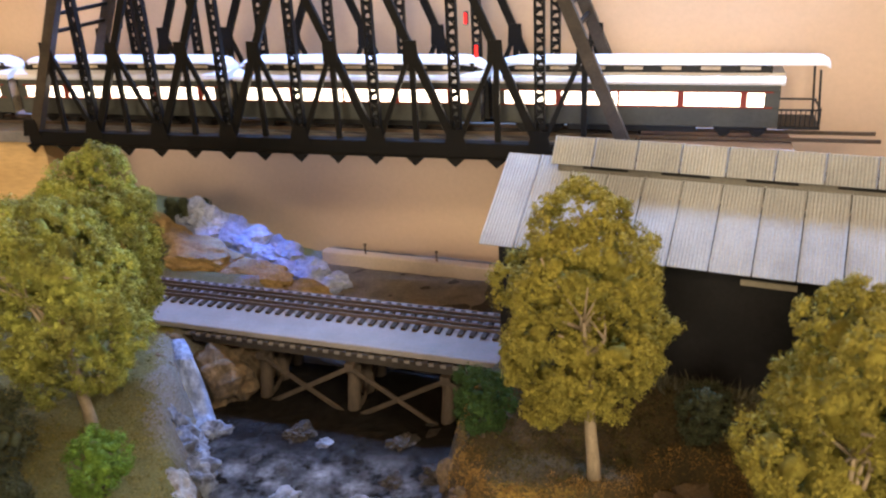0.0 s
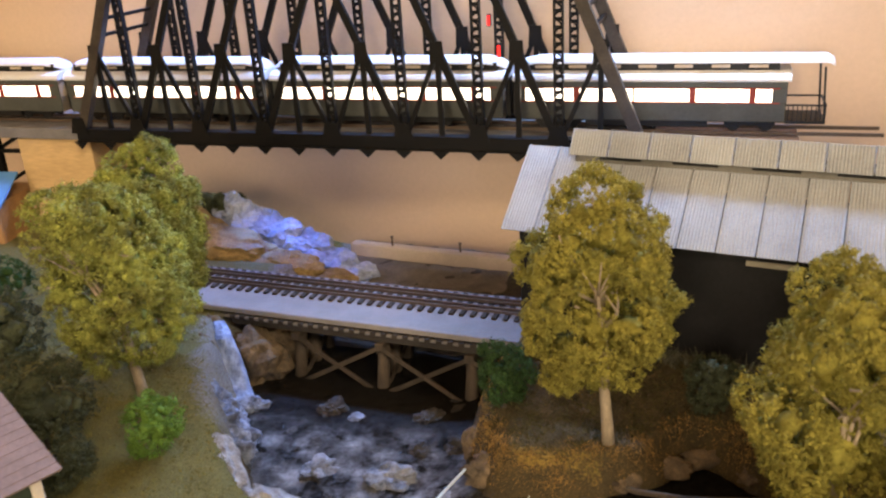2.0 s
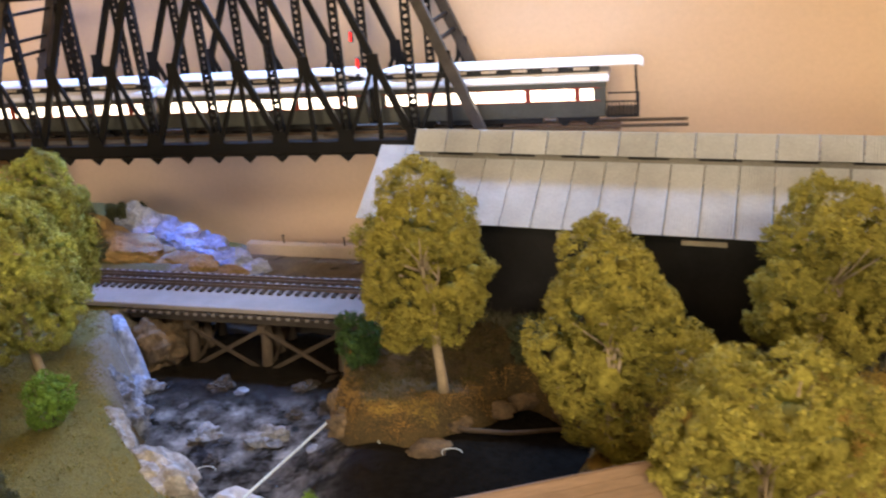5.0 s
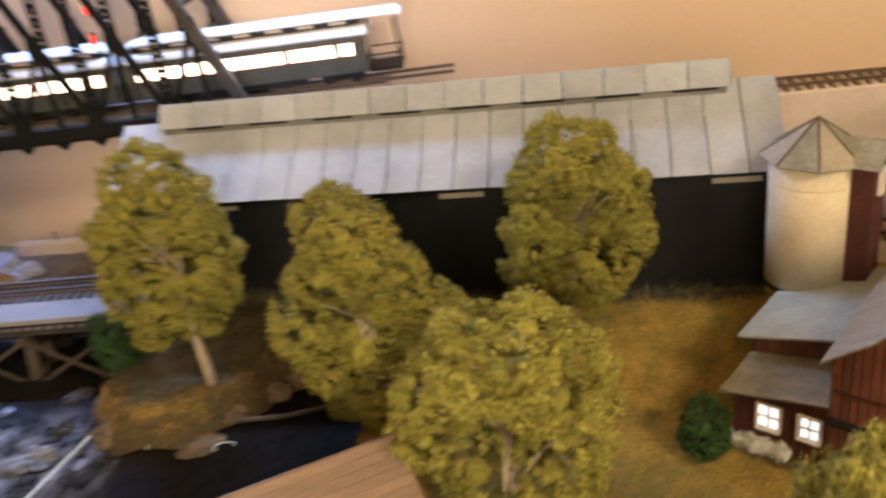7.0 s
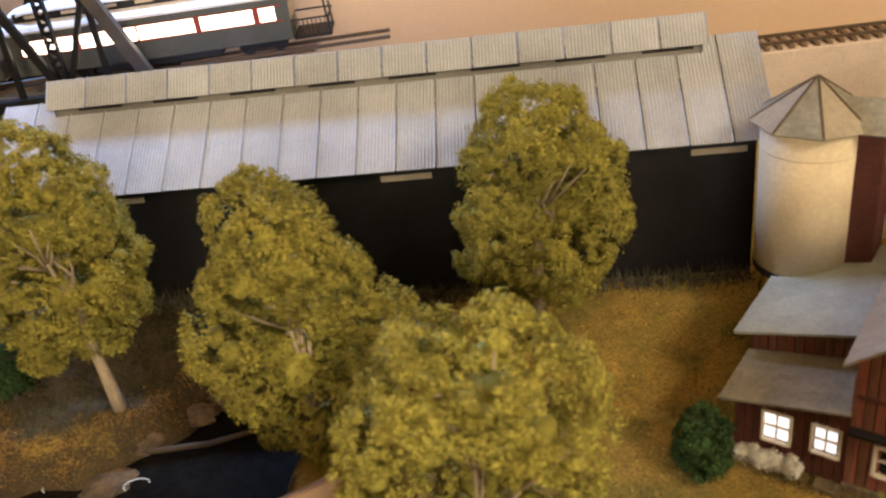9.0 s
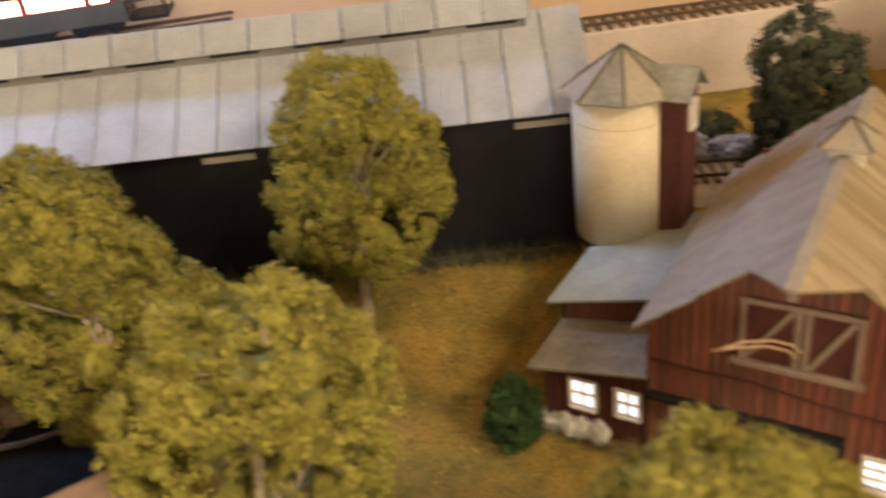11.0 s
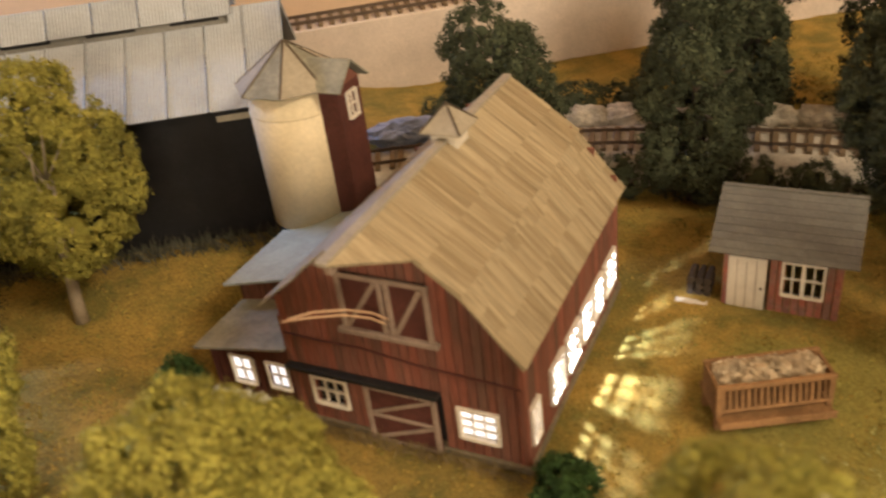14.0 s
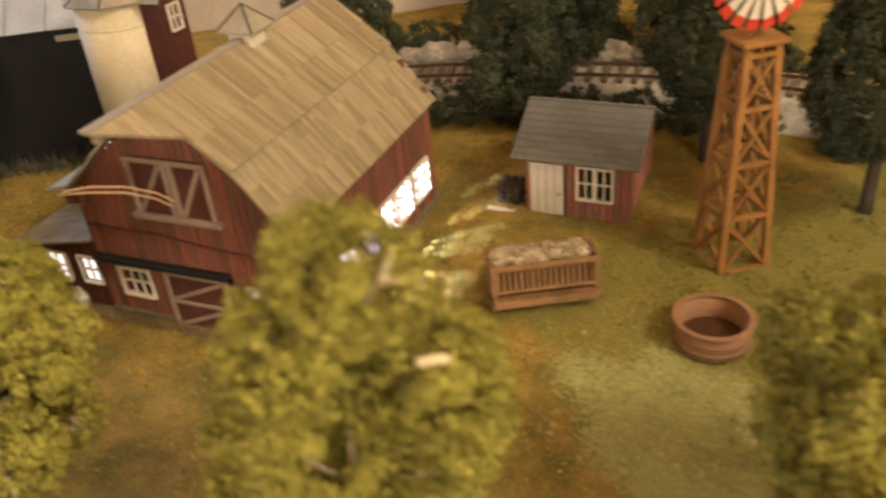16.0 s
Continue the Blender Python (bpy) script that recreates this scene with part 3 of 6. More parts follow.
        if side > 0:
            # separate shakes in staggered courses down both slopes
            for (xa, za), (xb, zb), rows in (((mid, rz + 0.15), (kx + 0.06, kz + 0.13), 2), ((kx - 0.05, kz + 0.13), (ex + 0.04, ez + 0.13), 2)):
                slope = math.hypot(xb - xa, zb - za)
                tilt = math.degrees(math.atan2(za - zb, xb - xa))
                for r in range(rows):
                    cuts = [y0]
                    while cuts[-1] < y1 - 0.5:
                        cuts.append(cuts[-1] + rng.uniform(0.35, 0.95))
                    cuts[-1] = y1
                    for a, b in zip(cuts, cuts[1:]):
                        f = (r + rng.uniform(-0.25, 0.15) * (r > 0)) / rows
                        ob = part("shake", SHAKE_TILE, SHAKE, t)
                        ob.matrix_basis = pose((xa + (xb - xa) * f) * CM, a * CM, (za + (zb - za) * f + rng.uniform(0, 0.012)) * CM, 0, tilt + rng.uniform(-0.6, 1.0), 0) @ Matrix.Diagonal((slope * (1.2 / rows if r < rows - 1 else 1.005 + rng.uniform(0, 0.006) - f), b - a - 0.01, 1, 1))
        hx, hz = (kx + mid) / 2, (kz + rz) / 2
        pa, pb = P(hx, hz), P(mid, rz)
        q = [(pa[0], y0, pa[1]), (pb[0], y0, pb[1]), (pb[0], hood, pb[1])]
        part("hay_hood", Shape().slab(q if side > 0 else q[::-1], 0.13), m, t)
    part("ridge_cap", Shape().bar((mid, hood, rz + 0.1), (mid, y1, rz + 0.1), 0.35, 0.1), GREY_ROOF, t)
    part("hoist_beam", Shape().box(mid - 0.12, mid + 0.12, hood + 0.3, 0.0, rz - 0.42, rz - 0.15, 0.02), TRIM, t)
    # cupola
    cup = part("cupola", Shape().box(mid - 0.5, mid + 0.5, 5.3, 6.3, rz - 0.3, rz + 0.45, 0.03), WHITE_PAINT, t, "small white louvred cupola with grey roof")
    c = (mid, 5.8)
    s = Shape().lathe([(1.1, rz + 0.42), (0.02, rz + 1.25)], 4, math.pi / 4, x=c[0], y=c[1]).lathe([(1.1, rz + 0.36), (1.1, rz + 0.42)], 4, math.pi / 4, x=c[0], y=c[1])
    part("cupola_roof", s, GREY_ROOF, cup)
    for sx, sy in ((-1, -1), (1, -1), (1, 1), (-1, 1)):
        part("cupola_rib", Shape().bar((c[0] + sx * 0.77, c[1] + sy * 0.77, rz + 0.43), (c[0], c[1], rz + 1.27), 0.07, 0.06), TRIM_DARK, cup)
    # a pair of loose lamp wires that stick out of the hay door
    for dz, dx in ((0.0, 0.0), (-0.22, -0.12)):
        pts = [(-4.45 + dx, -0.1, 5.5 + dz), (-4.6 + dx, -0.7, 6.15 + dz), (-5.0 + dx, -1.5, 6.75 + dz), (-5.6 + dx, -2.3, 7.1 + dz), (-6.0 + dx * 2, -3.0, 7.25 + dz * 0.6)]
        part("lamp_wire", Shape().tube(pts, [0.036] * 5, 6), WIRE, t, "loose tan lamp wire")
    return t


TRIM_DARK = mat("dark_weathered_wood", (0.10, 0.075, 0.05), 0.85, 0.3, (900, 90), 0.2)
TRIM = mat("weathered_pale_trim", (0.30, 0.22, 0.17), 0.8, 0.25, (900, 90), 0.2)
WIRE = mat("tan_wire_sheath", (0.62, 0.40, 0.24), 0.4, 0.1, (500, 50), 0.0)
STONE = mat("rough_grey_stone", (0.22, 0.18, 0.12), 0.9, 0.4, (500, 60), 0.7)

barn()
inside = pose(BX * CM, BY * CM, 0, 0, 0, BROT)
p = inside @ Vector((-2.5 * CM, 4.85 * CM, 4.1 * CM))
lamp("barn_lamp_light", "POINT", p * 100, p * 100 - Vector((0, 0, 1)), 1.75, (0.76, 0.84, 1.0), 0.0025)


# ---- foliage ----
def blob(rs, centre, radius, n_leaf, leaf, squash=0.85, detail=16):
    """A lumpy clump: an uneven core, with many small loose flakes of foam round it. Returns vertices and triangles."""
    nu, nv = detail, detail - 5
    u, v = np.meshgrid(np.arange(nu) * 2 * np.pi / nu, np.linspace(0.12, np.pi - 0.12, nv))
    d = np.stack([np.cos(u) * np.sin(v), np.sin(u) * np.sin(v), np.cos(v)], -1).reshape(-1, 3)
    waves = [(rs.normal(0, f, 3), rs.uniform(0, 6.28), a) for f, a in ((3, 0.16), (6, 0.13), (10, 0.10))]

    def swell(q):
        return 1 + sum(a * np.sin(q @ w + p) for w, p, a in waves)

    core = centre + d * ((swell(d) + rs.normal(0, 0.07, len(d))) * radius * 0.80)[:, None] * [1, 1, squash]
    i = np.arange(nu * nv).reshape(nv, nu)
    j = np.roll(i, -1, 1)
    tri = np.concatenate([np.stack([i[:-1], i[1:], j[1:]], -1).reshape(-1, 3), np.stack([i[:-1], j[1:], j[:-1]], -1).reshape(-1, 3)])
    d2 = rs.normal(0, 1, (n_leaf, 3))
    d2 /= np.linalg.norm(d2, axis=1)[:, None]
    at = centre + d2 * ((swell(d2) + rs.uniform(-0.16, 0.14, n_leaf)) * radius * 0.88)[:, None] * [1, 1, squash]
    a, b = rs.normal(0, 1, (n_leaf, 3)), rs.normal(0, 1, (n_leaf, 3))
    size = leaf * rs.uniform(0.5, 1.3, n_leaf)[:, None]
    a *= size / np.linalg.norm(a, axis=1)[:, None]
    b *= size / np.linalg.norm(b, axis=1)[:, None]
    leaves = np.stack([at, at + a, at + b], 1).reshape(-1, 3)
    lt = np.arange(n_leaf * 3).reshape(-1, 3)
    return np.concatenate([core, leaves]), np.concatenate([tri, lt + len(core)])


def foliage_mesh(name, clumps, rs, leaf=0.1, density=260, squash=0.9):
    vs, fs, n = [], [], 0
    for c, r in clumps:
        v, f = blob(rs, np.array(c), r, int(density * r * r), leaf, squash)
        vs.append(v), fs.append(f + n)
        n += len(v)
    v, f = np.concatenate(vs) * CM, np.concatenate(fs)
    me = bpy.data.meshes.new(name)
    me.vertices.add(len(v))
    me.vertices.foreach_set("co", v.ravel())
    me.loops.add(f.size)
    me.loops.foreach_set("vertex_index", f.ravel().astype(np.int32))
    me.polygons.add(len(f))
    me.polygons.foreach_set("loop_start", np.arange(0, f.size, 3, dtype=np.int32))
    me.update(calc_edges=True)
    return me


def to_mesh(name, v, f):
    me = bpy.data.meshes.new(name)
    me.vertices.add(len(v))
    me.vertices.foreach_set("co", (v * CM).ravel())
    me.loops.add(f.size)
    me.loops.foreach_set("vertex_index", f.ravel().astype(np.int32))
    me.polygons.add(len(f))
    me.polygons.foreach_set("loop_start", np.arange(0, f.size, 3, dtype=np.int32))
    me.update(calc_edges=True)
    return me


def unit_ball(level):
    """Vertices and triangles of a round unit ball."""
    bm = bmesh.new()
    bmesh.ops.create_icosphere(bm, subdivisions=level, radius=1.0)
    v = np.array([p.co[:] for p in bm.verts])
    f = np.array([[q.index for q in face.verts] for face in bm.faces])
    bm.free()
    return v, f


BALL_SMALL = unit_ball(2)


def directions(rs, n):
    d = rs.normal(0, 1, (n, 3))
    return d / np.linalg.norm(d, axis=1)[:, None]


class Crown:
    """A foam crown: round puffs with smaller puffs on them, gaps between, and a coat of fine flakes."""

    def __init__(self, rs, radius, half, centre, gaps=3, puffs=34, taper=0.1, sub=8, puff=0.36, holes=()):
        self.rs, self.centre = rs, np.array(centre, float)
        k = np.arange(puffs) + 0.5
        z = 1 - 2 * k / puffs
        a = k * 2.39996 + rs.uniform(0, 6.28)
        d = np.stack([np.sqrt(1 - z * z) * np.cos(a), np.sqrt(1 - z * z) * np.sin(a), z], 1) + rs.normal(0, 0.10, (puffs, 3))
        d /= np.linalg.norm(d, axis=1)[:, None]
        self.hollow = []
        for i in range(gaps):
            g = np.array([rs.uniform(-0.8, 0.8), -0.8, rs.uniform(-0.6, 0.5)])
            self.hollow.append((g / np.linalg.norm(g), rs.uniform(0.34, 0.46)))
        for g, wide in holes:
            self.hollow.append((np.array(g) / np.linalg.norm(g), wide))
        for g, wide in self.hollow:
            d = d[d @ g < math.cos(wide)]
        r = radius * puff * rs.uniform(0.6, 1.3, len(d))
        w = rs.normal(0, 2.2, (3, 5))
        out = 0.94 + 0.08 * np.sin(d @ w + rs.uniform(0, 6.28, 5)).sum(1) / 1.6 + rs.normal(0, 0.03, len(d))
        self.size = size = np.array([radius, radius, half])
        narrow = (1 - taper * (d[:, 2:] + 0.4))
        c = d * (size * out[:, None] - r[:, None]) * np.concatenate([narrow, narrow, np.ones_like(narrow)], 1)
        inner = directions(rs, puffs // 3)
        ci = inner * size * rs.uniform(0.15, 0.42, (len(inner), 1))
        ri = radius * rs.uniform(0.30, 0.42, len(inner))
        for g, wide in self.hollow:
            keep = inner @ g < 0.45
            inner, ci, ri = inner[keep], ci[keep], ri[keep]
        self.outer = len(c)
        self.big_c, self.big_r = np.concatenate([c, ci]), np.concatenate([r, ri])
        e = directions(rs, len(c) * sub)
        e = e + 0.75 * np.repeat(d, sub, 0)
        e /= np.linalg.norm(e, axis=1)[:, None]
        self.small_r = np.repeat(r, sub) * rs.uniform(0.22, 0.46, len(e))
        self.small_c = np.repeat(c, sub, 0) + e * (np.repeat(r, sub) - 0.55 * self.small_r)[:, None]
        self.c, self.r = np.concatenate([self.big_c, self.small_c]), np.concatenate([self.big_r, self.small_r])

    def spot(self, d, f=1.0):
        """The place on the crown's outside in that direction."""
        d = np.array(d, float)
        d /= np.linalg.norm(d)
        b = self.c @ d
        disc = b * b - (self.c ** 2).sum(1) + self.r ** 2
        out = np.where(disc > 0, b + np.sqrt(np.maximum(disc, 0)), 0).max()
        return Vector(self.centre + d * max(out, 0.5) * f)

    def mesh(self, name, flakes, leaf):
        rs = self.rs
        mean = float(self.big_r.mean())
        bends = [(rs.normal(0, 1, (3, 3)) * f / mean, rs.uniform(0, 6.28, 3), mean * amp) for f, amp in ((0.9, 0.16), (1.7, 0.09), (2.6, 0.06))]

        def bend(p):
            """Pulls the round puffs out of shape."""
            return p + sum(amp * np.sin(p @ w + ph) for w, ph, amp in bends)

        bv, bf = BALL_SMALL
        solid = np.where(np.arange(len(self.big_r)) < self.outer, 0.30, 0.62) * self.big_r
        core = np.concatenate([c + bv * (r * (1 + rs.normal(0, 0.08, len(bv))))[:, None] for c, r in zip(self.big_c, solid)])
        tri = np.concatenate([bf + k * len(bv) for k in range(len(self.big_c))])
        # the flakes sit in small round tufts all over the puffs
        per = 34
        n = int(flakes / per * 2.0)
        pick = rs.choice(len(self.r), n, p=self.r ** 2 / (self.r ** 2).sum())
        d = directions(rs, n)
        p = self.c[pick] + d * (self.r[pick] * rs.uniform(0.80, 1.03, n))[:, None]
        keep = np.ones(n, bool)
        for j, (c, r) in enumerate(zip(self.big_c, self.big_r)):
            keep &= (((p - c) ** 2).sum(1) > (0.88 * r) ** 2) | (pick == j)
        for g, wide in self.hollow:
            q = p / self.size
            far = np.linalg.norm(q, axis=1)
            keep &= ((q @ g) / far < math.cos(0.45 * wide)) | (far < 0.4)
        d, p = d[keep][:flakes // per], p[keep][:flakes // per]
        m = len(d) * per
        wide = np.repeat(leaf * rs.uniform(1.6, 3.6, len(d)), per)[:, None]
        e = directions(rs, m)
        at = np.repeat(bend(p), per, 0) + e * wide * rs.uniform(0.45, 1.0, (m, 1))
        nrm = e + 0.5 * np.repeat(d, per, 0) + rs.normal(0, 0.45, (m, 3))
        a = np.cross(nrm, rs.normal(0, 1, (m, 3)))
        a /= np.linalg.norm(a, axis=1)[:, None] + 1e-9
        b = np.cross(nrm, a)
        b /= np.linalg.norm(b, axis=1)[:, None] + 1e-9
        s = leaf * rs.uniform(0.5, 1.35, m)[:, None]
        fl = np.stack([at - a * s * 0.55, at + a * s * 0.55, at + b * s], 1).reshape(-1, 3)
        return to_mesh(name, np.concatenate([bend(core), fl]) + self.centre, np.concatenate([tri, np.arange(m * 3).reshape(-1, 3) + len(core)]))


def tree(name, x, y, height, radius, clear, material, label, seed, lean=(0, 0), z=None, leaf=0.095, trunk=0.28, flakes=140000, gaps=4, group="", category="tree", bark=None, puffs=34, holes=()):
    """A model tree: a tapered trunk, bare limbs and a spongy crown with hollows."""
    rs = np.random.RandomState(seed)
    z = on_ground(x, y) - 0.1 if z is None else z
    t = thing(name, x, y, z, 0, label, category, group)
    half = (height - clear) / 2
    hub = Vector((lean[0] * 0.8, lean[1] * 0.8, clear + half))
    pts = [Vector((0, 0, -0.3)), Vector((lean[0] * 0.15, lean[1] * 0.15, clear * 0.5)), Vector((lean[0] * 0.4, lean[1] * 0.4, clear + 0.3)), hub]
    part("trunk", Shape().tube(pts, [trunk * 1.15, trunk, trunk * 0.9, trunk * 0.6], 9), (bark or BARK), t, smooth=True)
    crown = Crown(rs, radius, half, (lean[0], lean[1], clear + half), gaps, puffs, holes=holes)
    part("crown", crown.mesh("crown", flakes, leaf), material, t)
    for g, wide in crown.hollow:
        g = Vector(g)
        foot = Vector(crown.centre) + (crown.spot(g, 1.0) - Vector(crown.centre)) * 0.66 + Vector((0, 0, -0.12 * radius))
        start = pts[2].lerp(hub, rs.uniform(0.1, 0.7))
        part("limb", Shape().tube([start, start.lerp(foot, 0.6) + Vector((0, 0, -0.1)), foot], [trunk * 0.55, trunk * 0.38, trunk * 0.26], 7), (bark or BARK), t, smooth=True)
        for k in rs.permutation((-1, 0.15, 1))[:rs.randint(2, 4)]:
            tip = crown.spot(g + Vector((k * wide * rs.uniform(0.8, 1.4), 0, wide * rs.uniform(0.7, 1.4))), 0.85)
            mid = foot.lerp(tip, 0.5) + g * (0.04 * radius * rs.uniform(0.2, 0.8))
            part("limb", Shape().tube([foot, mid, tip], [trunk * 0.25, trunk * 0.17, trunk * 0.08], 6), (bark or BARK), t, smooth=True)
    for k in range(7):
        q = rs.normal(0, 1, 3)
        q[1] = -abs(q[1])
        a = crown.spot(q, 0.86)
        b = crown.spot(q, 0.96) + Vector(rs.normal(0, 0.2, 3))
        part("twig", Shape().tube([a, b], [0.06, 0.045], 5), (bark or BARK), t)
    return t


def bush(name, x, y, height, radius, material, label, seed, leaf=0.09, z=None, category="bush", flakes=12000, puffs=16, puff=0.42):
    """A low foam shrub on a short stem."""
    rs = np.random.RandomState(seed)
    z = on_ground(x, y) - 0.1 if z is None else z
    t = thing(name, x, y, z, 0, label, category)
    part("stem", Shape().tube([(0, 0, -0.2), (0, 0, height * 0.4)], [0.14, 0.08], 7), TIMBER, t)
    crown = Crown(rs, radius, height / 2, (0, 0, height / 2), 0, puffs, 0.62 if height > 2.9 * radius else 0.2, 5, puff)
    part("foliage", crown.mesh("foliage", flakes, leaf), material, t)
    return t


tree("deciduous_tree", 0.9, 28.9, 13.2, 3.5, 2.2, OLIVE, "rounded olive foam tree standing on the stream bank", 11, z=0.5, lean=(-0.6, 0.8))
tree("deciduous_tree", 9.55, 24.6, 12.6, 4.0, 1.2, OLIVE, "broad olive foam tree beside the dark stream", 12, z=-0.8, lean=(0.3, 0.5), flakes=150000, gaps=2, holes=(((0.3, -0.9, -0.12), 0.48),))
tree("deciduous_tree", 19.45, 28.2, 11.6, 3.8, 2.0, OLIVE, "uneven olive foam tree before the black warehouse", 13, z=0.7, lean=(0.6, 0.5), gaps=0, holes=(((0.42, -0.85, -0.15), 0.52), ((0.3, -0.85, 0.45), 0.36), ((-0.3, -0.9, 0.3), 0.34)))
tree("deciduous_tree", 15.4, 17.6, 9.9, 4.5, 0.6, LIGHT_OLIVE, "pale olive foam tree in the open meadow", 14, z=0.0, flakes=150000)
tree("deciduous_tree", 24.7, 7.4, 10.2, 3.6, 1.4, LIGHT_OLIVE, "pale olive foam tree standing before the barn", 15, z=0.0, flakes=150000)
yard_tree = tree("deciduous_tree", 33.35, 0.1, 11.9, 3.2, 1.8, LIGHT_OLIVE, "pale olive foam tree beside the farmyard", 16, z=-0.3, flakes=150000)
for a, b in (((0.75, -0.7, 10.9), (1.25, -0.35, 11.45)), ((0.75, -0.7, 10.9), (1.35, -1.2, 11.0)), ((0.9, -1.9, 9.9), (1.4, -2.1, 9.95))):
    part("twig", Shape().tube([a, Vector(a).lerp(Vector(b), 0.5) + Vector((0, 0, 0.04)), b], [0.1, 0.1, 0.075], 6), PEELED, yard_tree, "pale bare twig")
tree("deciduous_tree", 44.6, -3.5, 8.8, 3.6, 1.2, LIGHT_OLIVE, "olive foam tree at the edge of the farmyard", 17, z=-0.4, flakes=150000)
tree("deciduous_tree", -22.9, 28.4, 12.3, 4.2, 2.2, SAGE, "light olive foam tree on the grassy stream bank", 18, z=1.1, lean=(-0.9, 0.4))
tree("deciduous_tree", -24.6, 33.5, 12.6, 3.5, 2.3, SAGE, "sage green foam tree on the upper bank", 19, z=1.1)
bush("bush", -19.4, 23.9, 3.6, 1.5, BRIGHT, "small bright green foam bush on the bank", 21)
bush("bush", -25.2, 23.7, 5.3, 2.8, DARK_GREEN, "dark green foam bush under the tree", 22, flakes=24000, puffs=34, puff=0.3)
bush("bush", -33.4, 30.6, 4.6, 3.2, DARK_GREEN, "broad dark green bush behind the cottage", 27, flakes=24000, puffs=34, puff=0.3)
bush("bush", -22.2, 21.4, 2.2, 1.4, DARK_GREEN, "low dark green bush beside the cottage", 28)
bush("bush", -38.5, 36.0, 5.0, 3.0, MID_GREEN, "broad green bush before the plywood pier", 29, flakes=16000, puffs=30, puff=0.3)
bush("bush", -4.4, 31.3, 4.3, 1.5, MID_GREEN, "dark green upright bush beside the trestle", 23)
bush("bush", 5.4, 31.9, 3.2, 1.4, DARK_GREEN, "small dark bush by the warehouse wall", 24)
bush("bush", 23.5, 20.0, 2.8, 1.3, MID_GREEN, "round dark green bush beside the barn lean-to", 25)
bush("bush", 34.75, 10.2, 2.0, 1.1, MID_GREEN, "small green bush at the barn corner", 26)
for k, (x, y, h, r, bare) in enumerate(((40.8, 29.2, 11.0, 3.5, 0.6), (48.9, 25.2, 12.5, 3.05, 0.4), (53.4, 28.2, 11.0, 2.7, 0.8), (54.4, 17.2, 11.8, 3.5, 2.4), (57.2, 10.2, 11.8, 3.6, 2.3), (61, 25, 12, 4.2, 0.7), (57, 34, 12, 4.2, 0.7))):
    tree("dark_tree", x, y, h, r, bare, DARK_GREEN, "dark green foam tree beside the rear track", 30 + k, flakes=64000, leaf=0.12, gaps=3, bark=TIMBER, puffs=28)



# ---- lean-to and silo ----
def lean_to():
    t = thing("lean_to", BX, BY, 0.0, BROT, "low red lean-to with grey-green roofs and two lit windows", "lean-to")
    for nm, x0, y0, y1, zl, zr, m in (("lower", -13.3, 0.0, 3.0, 2.45, 3.25, PORCH), ("upper", -13.8, 2.9, 9.6, 3.3, 4.5, GREEN_ROOF)):
        yy0, yy1 = y0 - 0.25, y1
        part("roof", Shape().slab([(x0, yy0, zl), (-9.0, yy0, zr), (-9.0, yy1, zr), (x0, yy1, zl)], 0.1), m, t)
        xw = x0 + 0.5
        zt = zl - 0.02
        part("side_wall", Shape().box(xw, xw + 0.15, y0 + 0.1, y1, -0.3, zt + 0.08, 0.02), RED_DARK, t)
    holes = [(-11.75, -10.9, 1.15, 2.3), (-10.1, -9.3, 1.25, 2.3)]
    # front boards take the darker red to hold the shade under the roof
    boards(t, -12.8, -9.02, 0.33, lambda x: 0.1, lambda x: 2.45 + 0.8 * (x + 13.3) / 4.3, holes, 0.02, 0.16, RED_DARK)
    boards(t, -13.3, -9.02, 0.33, lambda x: 0.1, lambda x: 3.3 + 1.2 * (x + 13.8) / 4.8, [], 3.0, 3.14, RED_BOARD)
    window(t, (-11.75, 0.05, 1.15), 0, 0.85, 1.15, 2, 2, LIT, 0.1)
    window(t, (-10.1, 0.05, 1.25), 0, 0.8, 1.05, 2, 2, LIT, 0.1)
    part("doorstep", Shape().box(-9.9, -9.1, -0.5, 0.0, -0.2, 0.12, 0.03), STONE, t, "low stone doorstep")
    return t


PORCH = mat("tan_grey_roofing", (0.28, 0.27, 0.21), 0.8, 0.3, (600, 90), 0.2)
lean_to()


